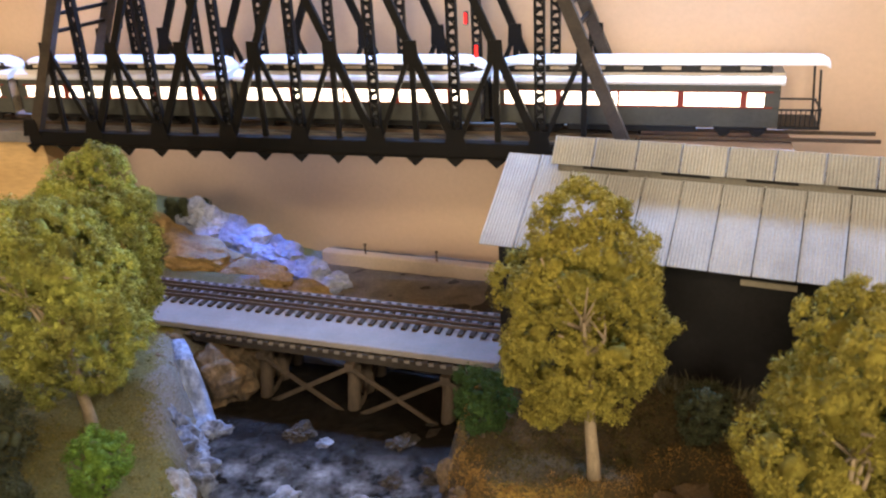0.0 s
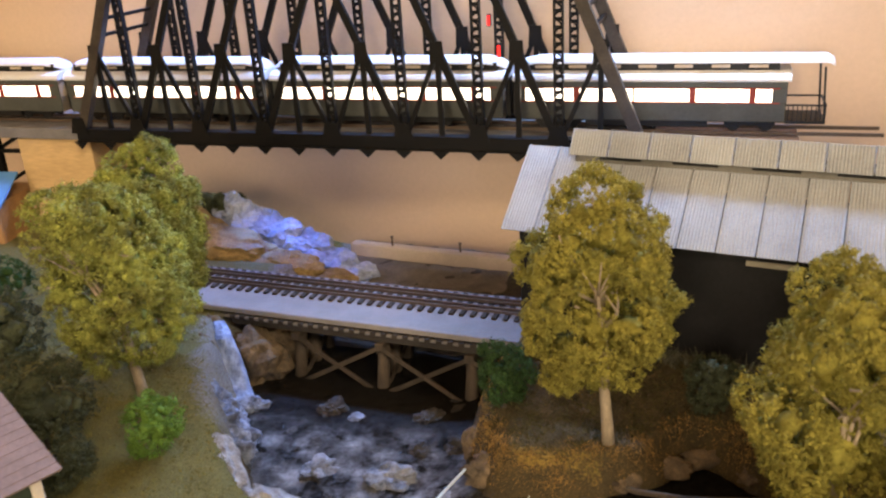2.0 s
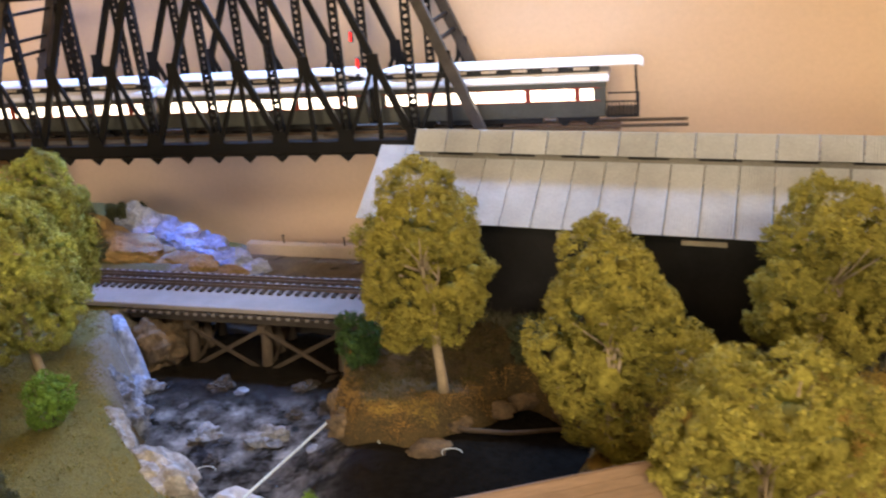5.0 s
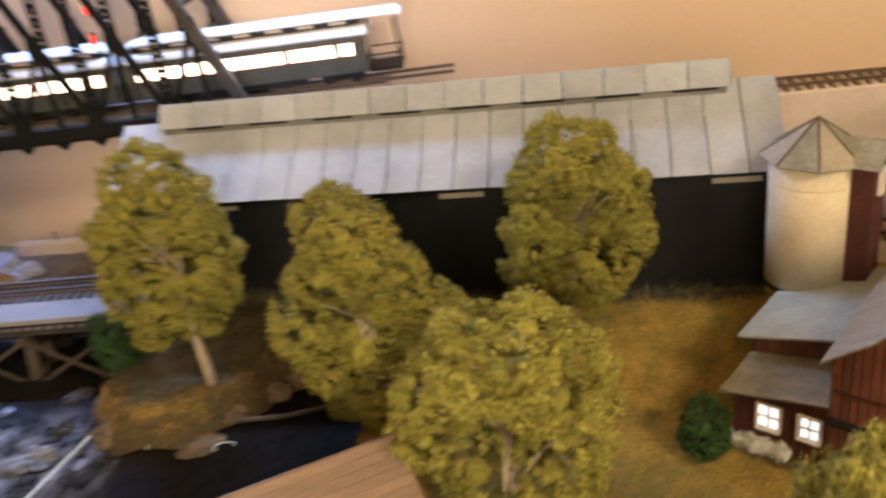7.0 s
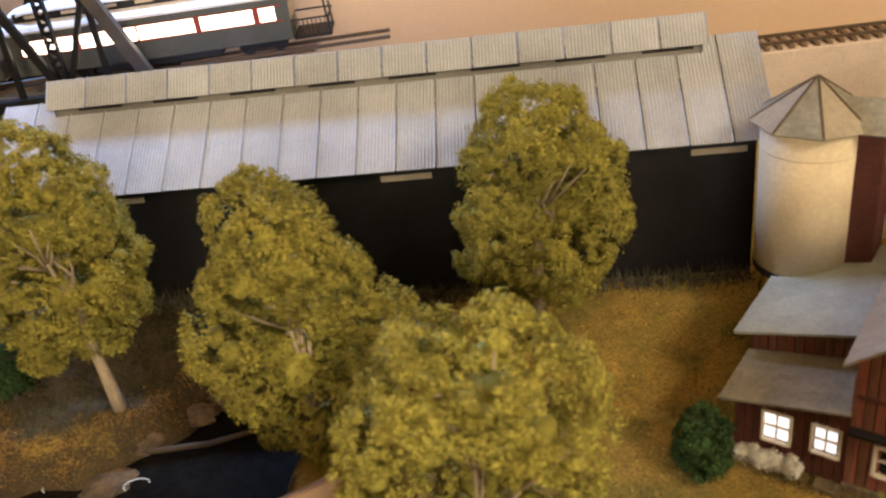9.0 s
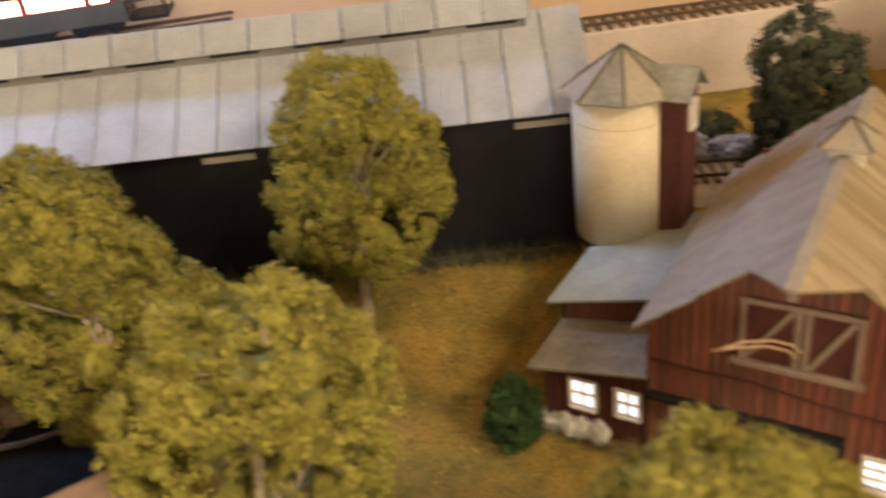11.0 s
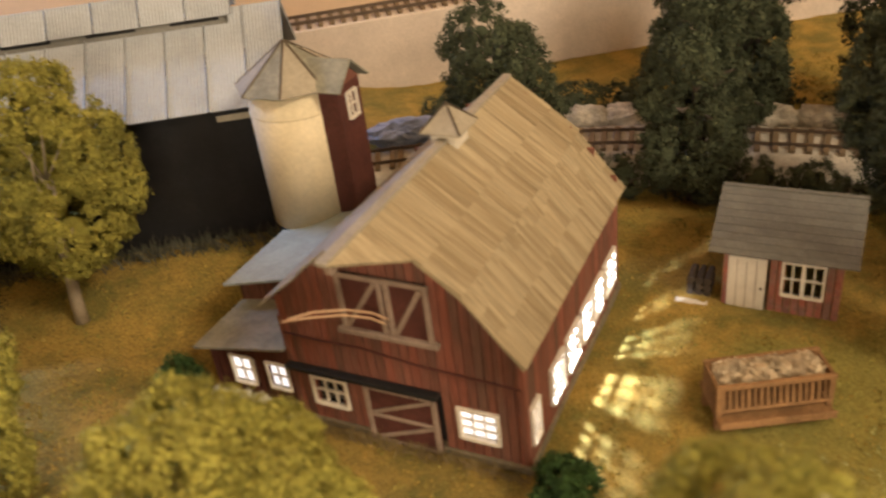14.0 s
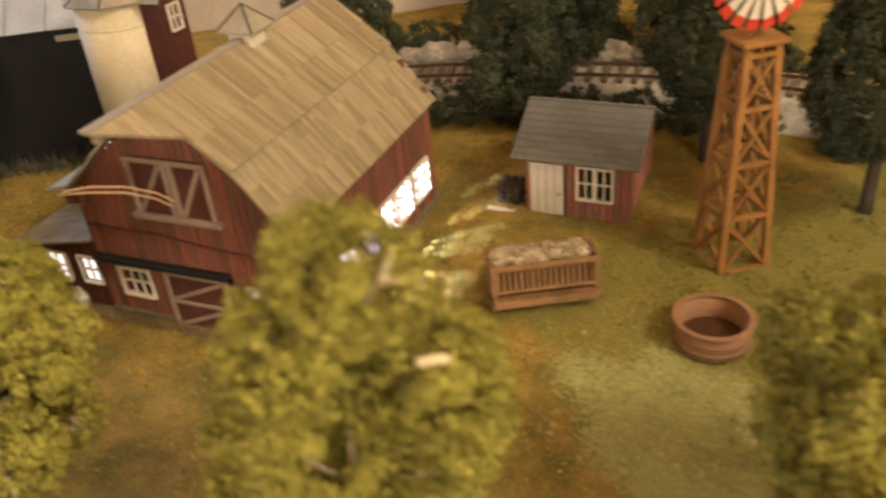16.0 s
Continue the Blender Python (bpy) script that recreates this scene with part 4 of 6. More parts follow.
def silo():
    t = thing("silo", 30.83, 27.26, 0, BROT, "cream cylindrical silo with a red chute and grey eight-sided roof", "silo")
    r = 1.98
    part("drum", Shape().lathe([(r - 0.1, 3.3), (r, 3.3), (r, 9.8), (r - 0.1, 9.8)], 48), SILO_PAPER, t, "cream plaster drum", smooth=True)
    for z in (8.6,):
        part("hoop", Shape().lathe([(r + 0.0, z), (r + 0.025, z + 0.02), (r + 0.025, z + 0.05), (r, z + 0.07)], 48), SILO_PAPER, t, smooth=True)
    part("base_ring", Shape().lathe([(r + 0.02, 3.2), (r + 0.05, 3.25), (r + 0.05, 3.45), (r + 0.01, 3.5)], 48), DARK, t, smooth=True)
    for k in range(8):
        a0, a1 = math.pi / 8 + k * math.pi / 4, math.pi / 8 + (k + 1) * math.pi / 4
        R = 2.38
        q = [(R * math.cos(a0), R * math.sin(a0), 9.65), (R * math.cos(a1), R * math.sin(a1), 9.65), (0, 0, 11.3)]
        part("roof_panel", Shape().slab(q, 0.07), PORCH if k % 2 else GREY_ROOF, t)
        part("roof_rib", Shape().bar((R * math.cos(a0), R * math.sin(a0), 9.72), (0, 0, 11.38), 0.09, 0.07), TRIM_DARK, t)
    # chute's shadow is put into its colour: darker than the gable above
    part("chute", Shape().box(1.2, 2.75, -0.85, 0.85, 0.5, 9.75, 0.04), RED_DARK, t, "red board chute in a shaded tone")
    part("chute_gable", Shape().slab([(2.7, -0.85, 9.7), (2.7, 0.85, 9.7), (2.7, 0, 10.5)], 0.05), RED_BOARD, t)
    for sg in (-1, 1):
        q = [(0.3, 0, 10.6), (3.05, 0, 10.6), (3.05, sg * 1.15, 9.62), (0.3, sg * 1.15, 9.62)]
        part("chute_roof", Shape().slab(q if sg < 0 else q[::-1], -0.08), PORCH, t)
    window(t, (2.77, -0.3, 8.3), 90, 0.6, 1.0, 2, 2, None, 0.08)
    return t


silo()


# ---- hut, feeder, tub, windmill ----
def hut():
    t = thing("garden_hut", 45.1, 17.05, -0.05, -44, "small red hut with grey roof, white door and white window", "hut")
    W, D, H = 4.4, 5.0, 2.75
    boards(t, 0, W, 0.3, lambda x: -0.2, lambda x: H, [(0.2, 1.65, -0.3, 2.45), (2.3, 3.75, 1.0, 2.4)], 0, 0.14, RED_HUT)
    for x in (0.0, W - 0.14):
        part("side_wall", Shape().slab([(x, 0.14, -0.2), (x, D, -0.2), (x, D, H), (x, D / 2, 4.0), (x, 0.14, H)], 0.14), RED_HUT, t)
    part("back_wall", Shape().box(0, W, D, D + 0.14, -0.2, H), RED_HUT, t)
    d = part("door", Shape().box(0.2, 1.65, -0.06, 0.08, 0.0, 2.45, 0.02), WHITE_PAINT, t, "white plank door")
    for x in (0.55, 0.92, 1.29):
        part("door_plank_joint", Shape().box(x - 0.012, x + 0.012, -0.075, -0.05, 0.1, 2.35), TRIM, d)
    part("door_knob", Shape().lathe([(0.0, 1.02), (0.05, 1.05), (0.05, 1.12), (0.0, 1.15)], 8, x=1.5, y=-0.1), TRIM_DARK, d)
    window(t, (2.3, 0.02, 1.0), 0, 0.62, 1.4, 2, 2, None, 0.1)
    window(t, (3.08, 0.02, 1.0), 0, 0.62, 1.4, 2, 2, None, 0.1)
    n = 9
    for sg in (-1, 1):
        for k in range(n):
            f0, f1 = k / n, (k + 1.25) / n
            y0, y1 = 2.5 + sg * 2.85 * f0, 2.5 + sg * 2.85 * min(f1, 1.0)
            z0, z1 = 4.2 - 1.55 * f0, 4.2 - 1.55 * min(f1, 1.0)
            q = [(-0.55, y1, z1 + 0.03), (4.9, y1, z1 + 0.03), (4.9, y0, z0), (-0.55, y0, z0)]
            part("roof_course", Shape().slab(q if sg < 0 else q[::-1], 0.06), SLATE, t)
    part("ridge_cap", Shape().bar((-0.55, 2.5, 4.26), (4.9, 2.5, 4.26), 0.22, 0.08), SLATE, t)
    return t


RED_HUT = mat("faded_red_board", (0.38, 0.125, 0.085), 0.85, 0.35, (700, 110), 0.25, spread=0.18, tint=(0.25, 0.14, 0.11))
hut()
# woodpile and can beside the hut
wood = thing("log_pile", 44.55, 17.9, 0, -44, "small stack of cut logs beside the hut", "log pile")
for k in range(9):
    x, z = (k % 3) * 0.34 - 0.3, 0.17 + (k // 3) * 0.3
    part("log", Shape().tube([(x, 0, z), (x, 1.1, z)], [0.16, 0.15], 8), TIMBER, wood)
part("ground_board", Shape().box(-0.8, 0.5, -0.6, -0.3, -0.05, 0.06, 0.02), WHITE_PAINT, wood)


def feeder():
    t = thing("cattle_feeder", 41.15, 12.3, -0.1, -16, "reddish slatted cattle feeder filled with pale hay", "feeder")
    L, D, top = 3.9, 1.45, 1.95
    for x in (0.08, L - 0.08):
        for y in (-0.08, -D + 0.08):
            part("leg", Shape().bar((x, y, 0), (x, y, top), 0.2, 0.2, (0, 1, 0)), CRATE, t)
    for y in (-0.02, -D + 0.02):
        part("top_rail", Shape().box(-0.05, L + 0.05, y - 0.08, y + 0.08, top - 0.12, top + 0.06, 0.02), CRATE, t)
        part("lower_rail", Shape().box(0, L, y - 0.07, y + 0.07, 0.85, 0.98, 0.02), CRATE, t)
        for k in range(17):
            x = 0.25 + k * (L - 0.5) / 16
            part("slat", Shape().bar((x, y, 0.9), (x, y + (0.18 if y < -0.5 else -0.18), top - 0.05), 0.1, 0.06, (0, 1, 0)), CRATE, t)
    for x in (0.02, L - 0.02):
        part("end_panel", Shape().box(x - 0.06, x + 0.06, -D + 0.1, -0.1, 0.75, top, 0.02), CRATE, t)
    part("trough", Shape().box(0.0, L, -D - 0.42, 0.35, 0.55, 0.66, 0.03).box(0.0, L, -D - 0.48, -D - 0.40, 0.5, 0.80, 0.02).box(0.0, L, 0.3, 0.38, 0.5, 0.80, 0.02), CRATE, t, "shallow wooden trough")
    rs = np.random.RandomState(5)
    clumps = [((rs.uniform(0.3, L - 0.3), rs.uniform(-D + 0.3, -0.3), 1.86 + rs.uniform(-0.08, 0.12)), rs.uniform(0.14, 0.22)) for _ in range(170)]
    part("hay", foliage_mesh("hay", clumps, rs, 0.16, 1500, 0.6), HAY, t, "pale loose hay")
    return t


feeder()


def tub():
    t = thing("water_tub", 46.9, 6.3, -0.25, 0, "round reddish wooden water tub standing on grass", "tub")
    part("stave_wall", Shape().lathe([(1.18, 0), (1.28, 0.0), (1.32, 0.95), (1.2, 0.97), (1.12, 0.12)], 40), TERRA, t, smooth=True)
    part("tub_floor", Shape().lathe([(1.17, 0.5), (1.14, 0.16), (0.0, 0.16)], 40), TUB_IN, t, "dark stained inside")
    for z in (0.2, 0.55):
        part("hoop", Shape().lathe([(1.28, z), (1.335, z + 0.01), (1.34, z + 0.1), (1.3, z + 0.11)], 40), TERRA, t, smooth=True)
    part("rim", Shape().lathe([(1.17, 0.93), (1.17, 1.02), (1.37, 1.02), (1.37, 0.93)], 40), TERRA, t)
    return t


TUB_IN = mat("dark_wet_wood", (0.10, 0.045, 0.022), 0.5, 0.4, (600, 60), 0.2)
TERRA = mat("terracotta_wood", (0.38, 0.215, 0.125), 0.75, 0.25, (700, 60), 0.2)
tub()


def windmill():
    t = thing("windmill", 50.4, 10.0, -0.3, -8, "rust orange lattice windmill tower with a red and white fan", "windmill")
    b, k, H = 0.95, 0.55, 9.0
    P = lambda sx, sy, z: (sx * (b + (k - b) * z / H), sy * (b + (k - b) * z / H), z)
    corners = [(-1, -1), (1, -1), (1, 1), (-1, 1)]
    for sx, sy in corners:
        part("leg", Shape().bar(P(sx, sy, 0), P(sx, sy, H), 0.24, 0.24, (0, 1, 0)), RUST, t)
    levels = [0.25, 2.5, 4.6, 6.7, 8.6]
    for i, z in enumerate(levels):
        for (ax, ay), (bx, by) in zip(corners, corners[1:] + corners[:1]):
            part("girt", Shape().bar(P(ax, ay, z), P(bx, by, z), 0.16, 0.16), RUST, t)
            if i < len(levels) - 1:
                part("brace", Shape().bar(P(ax, ay, z), P(bx, by, levels[i + 1]), 0.12, 0.1), RUST, t)
                part("brace", Shape().bar(P(bx, by, z), P(ax, ay, levels[i + 1]), 0.1, 0.12), RUST, t)
    part("platform", Shape().box(-0.85, 0.85, -0.85, 0.85, H - 0.05, H + 0.12, 0.03), RUST, t)
    part("mast", Shape().tube([(-0.25, 0, H), (-0.25, 0, H + 2.1)], [0.13, 0.1], 8), RUST, t)
    part("pump_rod", Shape().tube([(0.2, 0, H - 2), (0.1, 0, H + 2.0)], [0.05, 0.05], 6), TRIM_DARK, t)
    hub = Vector((-0.3, -0.75, H + 2.35))
    fan = part("fan_hub", Shape().tube([hub + Vector((0, 0.6, 0)), hub + Vector((0, -0.1, 0))], [0.2, 0.22], 12), RUST, t)
    for i in range(18):
        a = i * math.pi / 9
        d, e = Vector((math.cos(a), 0, math.sin(a))), Vector((-math.sin(a), 0.35, math.cos(a)))
        q = [hub + d * 0.35 - e * 0.05, hub + d * 0.35 + e * 0.05, hub + d * 1.45 + e * 0.22, hub + d * 1.45 - e * 0.22]
        part("blade", Shape().slab(q, 0.02), WHITE_PAINT, fan, "white fan blade")
        q = [hub + d * 1.45 - e * 0.22, hub + d * 1.45 + e * 0.22, hub + d * 1.8 + e * 0.28, hub + d * 1.8 - e * 0.28]
        part("blade_tip", Shape().slab(q, 0.02), RED_TIP, fan, "red blade tip")
    return t


RED_TIP = mat("red_paint", (0.6, 0.06, 0.03), 0.5, 0.15, (600, 60), 0.05)
windmill()


# ---- truss bridge ----
BRIDGE = (1.6, 48.5, -3.0)


def bridge():
    t = thing("truss_bridge", BRIDGE[0], BRIDGE[1], 0, BRIDGE[2], "black steel through-truss railway bridge with laced posts", "bridge")
    L, n, zb, zt, gap = 42.0, 8, 9.3, 21.5, 6.2
    p = L / n
    for y in (0.0, gap):
        part("bottom_chord", Shape().box(-L - 0.4, 0.4, y - 0.35, y + 0.35, zb - 0.5, zb + 0.45, 0.05), STEEL, t)
        part("chord_flange", Shape().box(-L - 0.4, 0.4, y - 0.45, y + 0.45, zb - 0.58, zb - 0.48, 0.02), STEEL, t)
        part("top_chord", Shape().box(-L + p, -p, y - 0.4, y + 0.4, zt - 0.4, zt + 0.4, 0.05), STEEL, t)
        for x0, x1 in ((0, -p), (-L, -L + p)):
            part("end_post", Shape().bar((x0, y, zb), (x1, y, zt), 0.75, 0.6, (0, 1, 0)), STEEL_WORN, t)
        for k in range(n):
            xl, xr, xm, zm = -L + k * p, -L + (k + 1) * p, -L + (k + 0.5) * p, (zb + zt) / 2
            if k > 0:
                post(t, xl, y, zb, zt)
            right = k >= n / 2
            if 0 < k < n - 1:
                a, b = ((xl, y, zt), (xr, y, zb)) if right else ((xr, y, zt), (xl, y, zb))
                part("diagonal", Shape().bar(a, b, 0.5, 0.3, (0, 1, 0)), STEEL, t)
            # half-height struts and hanger of the subdivided panel
            foot = xl if right else xr
            if k == 0:
                foot = xr
            part("sub_strut", Shape().bar((foot, y, zb), (xm, y, zm), 0.3, 0.22, (0, 1, 0)), STEEL, t)
            part("hanger", Shape().bar((xm, y, zb), (xm, y, zm), 0.34, 0.25, (0, 1, 0)), STEEL, t)
            part("gusset", Shape().slab([(xm - 0.5, y - 0.2, zm - 0.7), (xm + 0.5, y - 0.2, zm - 0.7), (xm + 0.42, y - 0.2, zm + 0.6), (xm - 0.42, y - 0.2, zm + 0.6)], 0.06), STEEL, t)
            part("gusset", Shape().slab([(xl - 0.75, y - 0.36, zb + 0.1), (xl + 0.75, y - 0.36, zb + 0.1), (xl + 0.45, y - 0.36, zb + 1.3), (xl - 0.45, y - 0.36, zb + 1.3)], 0.06), STEEL, t)
    for k in range(17):
        x = -L + k * L / 16
        part("floor_beam", Shape().box(x - 0.18, x + 0.18, 0.3, gap - 0.3, zb - 0.5, zb + 0.1), STEEL, t)
        for y in (-0.45, gap + 0.35):
            part("beam_end", Shape().slab([(x - 0.6, y, zb - 0.55), (x, y, zb - 1.1), (x + 0.6, y, zb - 0.55)], 0.1), STEEL, t)
        if k % 2 == 0 and 2 <= k <= 14:
            part("sway_strut", Shape().bar((x, 0, zt), (x, gap, zt), 0.35, 0.35), STEEL, t)
    for z in (16.6, 17.8, 20.0):
        f = (z - zb) / (zt - zb) * p
        for x0 in (-L + f, -f):
            part("portal_strut", Shape().bar((x0, 0, z), (x0, gap, z), 0.25, 0.25), STEEL, t)
    for j in range(7):
        y = 1.05 + j * 0.68
        part("deck_plank", Shape().box(-L - 0.3, 0.3, y - 0.24, y + 0.24, zb + 0.1, zb + 0.3, 0.02), DECK_GREY, t, "long grey deck plank")
    for y in (2.27, 3.92):
        part("rail", Shape().box(-L - 30, 14, y - 0.06, y + 0.06, zb + 0.3, zb + 0.52), RAIL, t)
    # signal lamps on the posts
    for x, y, z, m in ((-L + 6.3 * p, -0.35, 15.4, RED_GLOW), (-L + 6.02 * p, gap * 0.5, 16.8, RED_GLOW), (-L + 1.6 * p, 0.5, 17.2, BLUE_GLOW)):
        lampbox = part("signal_lamp", Shape().box(x - 0.13, x + 0.13, y - 0.16, y + 0.16, z - 0.4, z + 0.4, 0.04), UNDER, t, "small coloured signal lamp")
        part("lens", Shape().box(x - 0.09, x + 0.09, y - 0.21, y - 0.15, z - 0.33, z + 0.33, 0.03), m, lampbox, "glowing lens")
    return t


def post(t, x, y, z0, z1):
    """A laced post: two channels with crossing lacing bars between."""
    w = 0.26
    ob = part("post", Shape().box(x - w - 0.05, x - w + 0.05, y - 0.22, y + 0.22, z0, z1).box(x + w - 0.05, x + w + 0.05, y - 0.22, y + 0.22, z0, z1), STEEL, t)
    n = int((z1 - 0.5 - z0 - 0.6) / 0.5)
    if y > 1:
        s = Shape()
        for k in range(n):
            z, a = z0 + 0.6 + 0.5 * k, w if k % 2 else -w
            s.bar((x - a, y - 0.2, z), (x + a, y - 0.2, z + 0.5), 0.13, 0.04, (0, 1, 0)).box(x - w, x + w, y + 0.14, y + 0.2, z + 0.16, z + 0.40)
        tagged(part("lacing", s, STEEL, ob), kind="stuff")
        return
    for k in range(n):
        at = pose(x * CM, y * CM, (z0 + 0.6 + 0.5 * k) * CM)
        part("lacing_bar", LACE[k % 2], STEEL, ob).matrix_basis = at
        part("batten_plate", BATTEN, STEEL, ob).matrix_basis = at


LACE = [Shape().bar((-a, -0.2, 0), (a, -0.2, 0.5), 0.13, 0.04, (0, 1, 0)).mesh("lacing_bar") for a in (-0.26, 0.26)]
BATTEN = Shape().box(-0.26, 0.26, 0.14, 0.2, 0.16, 0.40).mesh("batten_plate")
STEEL_WORN = mat("worn_bridge_steel", (0.06, 0.048, 0.038), 0.5, 0.4, (800, 60), 0.1)
DECK_GREY = mat("grey_deck_plank", (0.20, 0.19, 0.19), 0.6, 0.2, (800, 60), 0.1)
RED_GLOW = glow("red_lamp_lens", (0.9, 0.015, 0.012), 2.5)
BLUE_GLOW = glow("blue_lamp_lens", (0.35, 0.45, 1.0), 8.0)
bridge()

# approaches: pier of raw plywood, shelf for the track on both sides
single("pier_board", Shape().box(-47.3, -40.6, 51.5, 58.5, 0.5, 8.6, 0.05), PLY, "raw plywood pier board under the bridge end", "pier", kind="structure")
ob = single("track_shelf", Shape().box(-95, -42.1, 0.2, 6.4, 8.7, 9.55, 0.05), DECK_GREY, "grey shelf carrying the upper track", "shelf", kind="structure")
ob.matrix_world = pose(BRIDGE[0] * CM, BRIDGE[1] * CM, 0, 0, 0, BRIDGE[2])
LAVENDER = mat("pale_lavender_roadbed", (0.52, 0.44, 0.46), 0.8, 0.1, (500, 40), 0.1)
ob = single("track_shelf", Shape().box(0.5, 9.3, 0.6, 5.6, 8.9, 9.45, 0.05), LAVENDER, "pale roadbed beyond the bridge end", "shelf", kind="structure")
ob.matrix_world = pose(BRIDGE[0] * CM, BRIDGE[1] * CM, 0, 0, 0, BRIDGE[2])


# ---- train ----
def bogie(car, x):
    b = part("bogie", Shape().box(x - 1.5, x + 1.5, -0.85, 0.85, 0.35, 0.75, 0.05), UNDER, car)
    for dx in (-0.95, 0.95):
        for y in (-0.82, 0.66):
            s = Shape()
            s.tube([(x + dx, y, 0.45), (x + dx, y + 0.16, 0.45)], [0.45, 0.45], 16)
            part("wheel", s, UNDER, b)


def coach(x1, length, rear=False):
    """A heavyweight coach that ends at x1 in the bridge's frame and runs to the left."""
    m = pose(BRIDGE[0] * CM, BRIDGE[1] * CM, 0, 0, 0, BRIDGE[2]) @ pose((x1 - length) * CM, 3.1 * CM, 9.82 * CM)
    t = new("passenger_coach")
    t.empty_display_size = 0.01
    t.matrix_world = m
    tagged(t, "grey-green passenger coach with white roof and lit windows" + (", open platform" if rear else ""), "coach", "coaches of the passenger train")
    a, b = 0.35, length - (2.6 if rear else 0.35)
    hw = 1.55
    part("body", Shape().box(a, b, -hw, hw, 0.75, 1.95, 0.05), COACH, t)
    part("letterboard", Shape().box(a, b, -hw, hw, 2.85, 3.25, 0.04), COACH, t)
    low = [(-1.59, 3.25), (-1.63, 3.38), (-1.5, 3.62), (-1.02, 3.84), (1.02, 3.84), (1.5, 3.62), (1.63, 3.38), (1.59, 3.25)]
    s = Shape().add([(x, y, z) for x in (a - 0.2, b + 0.2) for y, z in low], [(i, i + 1, i + 9, i + 8) for i in range(7)] + [(7, 0, 8, 15), tuple(range(8))[::-1], tuple(range(8, 16))])
    part("lower_roof", s, COACH_ROOF, t, "pale lower roof slope")
    part("clerestory_band", Shape().box(a + 0.5, b - 0.5, -1.0, 1.0, 3.8, 4.36, 0.03), UNDER, t)
    for k in range(int((b - a) / 2.2)):
        part("vent", Shape().box(a + 1.2 + k * 2.2, a + 2.3 + k * 2.2, -1.04, -0.95, 4.0, 4.2, 0.02), CREAM, t)
    # white roof with rounded ends
    s = Shape()
    prof = [(-1.2, 4.3), (-1.18, 4.42), (-0.8, 4.6), (0, 4.7), (0.8, 4.6), (1.18, 4.42), (1.2, 4.3)]
    xs = [(a - 0.1, 0.45, -0.45), (a + 0.4, 0.75, -0.18), (a + 1.3, 1.0, 0.0), (b - 1.3, 1.0, 0.0), (b - 0.4, 0.75, -0.18), (b + 0.1, 0.45, -0.45)]
    if rear:
        xs = xs[:3] + [(length - 0.4, 1.0, 0.0), (length - 0.05, 0.9, -0.2)]
    for x, f, dz in xs:
        s.v += [(x, y * f, z + dz) for y, z in prof]
    np_ = len(prof)
    s.f = [(i * np_ + j, i * np_ + j + 1, (i + 1) * np_ + j + 1, (i + 1) * np_ + j) for i in range(len(xs) - 1) for j in range(np_ - 1)]
    s.f += [tuple(range(np_))[::-1], tuple((len(xs) - 1) * np_ + j for j in range(np_))]
    part("roof", s, COACH_ROOF, t, "white clerestory roof", smooth=True)
    # window band: glowing panes between red posts
    part("inner_wall", Shape().box(a + 0.2, b - 0.2, -0.1, 0.1, 0.75, 3.25), CREAM, t)
    widths = [0.6, 3.0, 0.35, 3.2, 0.12, 3.2, 0.35, 3.0, 0.35, 0.9]
    x, k = a, 0
    total = b - a
    f = total / (sum(widths) + 0.8)
    for k, w in enumerate(widths):
        w *= f
        for sy in (-1, 1):
            if k % 2:
                pane = part("window_pane", Shape().box(x, x + w, sy * (hw - 0.08) - 0.03, sy * (hw - 0.08) + 0.03, 1.95, 2.85), LIT_WARM, t, "glowing warm window")
            else:
                part("window_post", Shape().box(x, x + w, sy * (hw - 0.06) - 0.06, sy * (hw - 0.06) + 0.06, 1.93, 2.87), COACH_RED if k else COACH, t, "red window post" if k else "")
        x += w
    for sy in (-1, 1):
        part("window_post", Shape().box(x, b, sy * (hw - 0.06) - 0.06, sy * (hw - 0.06) + 0.06, 1.93, 2.87), COACH, t)
        for z in (1.93, 2.83):
            part("window_rail", Shape().box(a + 0.4, b - 0.4, sy * hw - 0.05, sy * hw + 0.05, z - 0.03, z + 0.05), COACH_RED, t)
    for e in (a, b - 0.15):
        part("end_wall", Shape().box(e, e + 0.15, -hw + 0.1, hw - 0.1, 0.75, 3.3), CREAM if e > a else COACH, t)
    part("underframe", Shape().box(a + 4.5, b - 4.5, -1.2, 1.2, 0.3, 0.75, 0.05), UNDER, t)
    part("vestibule", Shape().box(-0.05, a, -0.7, 0.7, 0.75, 3.2, 0.05), UNDER, t)
    if not rear:
        part("vestibule", Shape().box(b, length + 0.0, -0.7, 0.7, 0.75, 3.2, 0.05), UNDER, t)
    else:
        part("platform", Shape().box(b, length - 0.3, -hw + 0.1, hw - 0.1, 0.65, 0.85, 0.04), UNDER, t)
        rail = part("platform_railing", Shape().box(b, length - 0.3, -hw + 0.12, -hw + 0.2, 1.75, 1.85).box(b, length - 0.3, hw - 0.2, hw - 0.12, 1.75, 1.85).box(length - 0.4, length - 0.3, -hw + 0.12, hw - 0.12, 1.75, 1.85), UNDER, t)
        for k in range(9):
            xx = b + 0.15 + k * (length - b - 0.5) / 8
            part("baluster", Shape().box(xx - 0.03, xx + 0.03, -hw + 0.13, -hw + 0.19, 0.85, 1.75), UNDER, rail)
        for y in (-hw + 0.18, hw - 0.18):
            part("roof_post", Shape().bar((length - 0.4, y, 0.8), (length - 0.6, y, 4.1), 0.12, 0.12), UNDER, t)
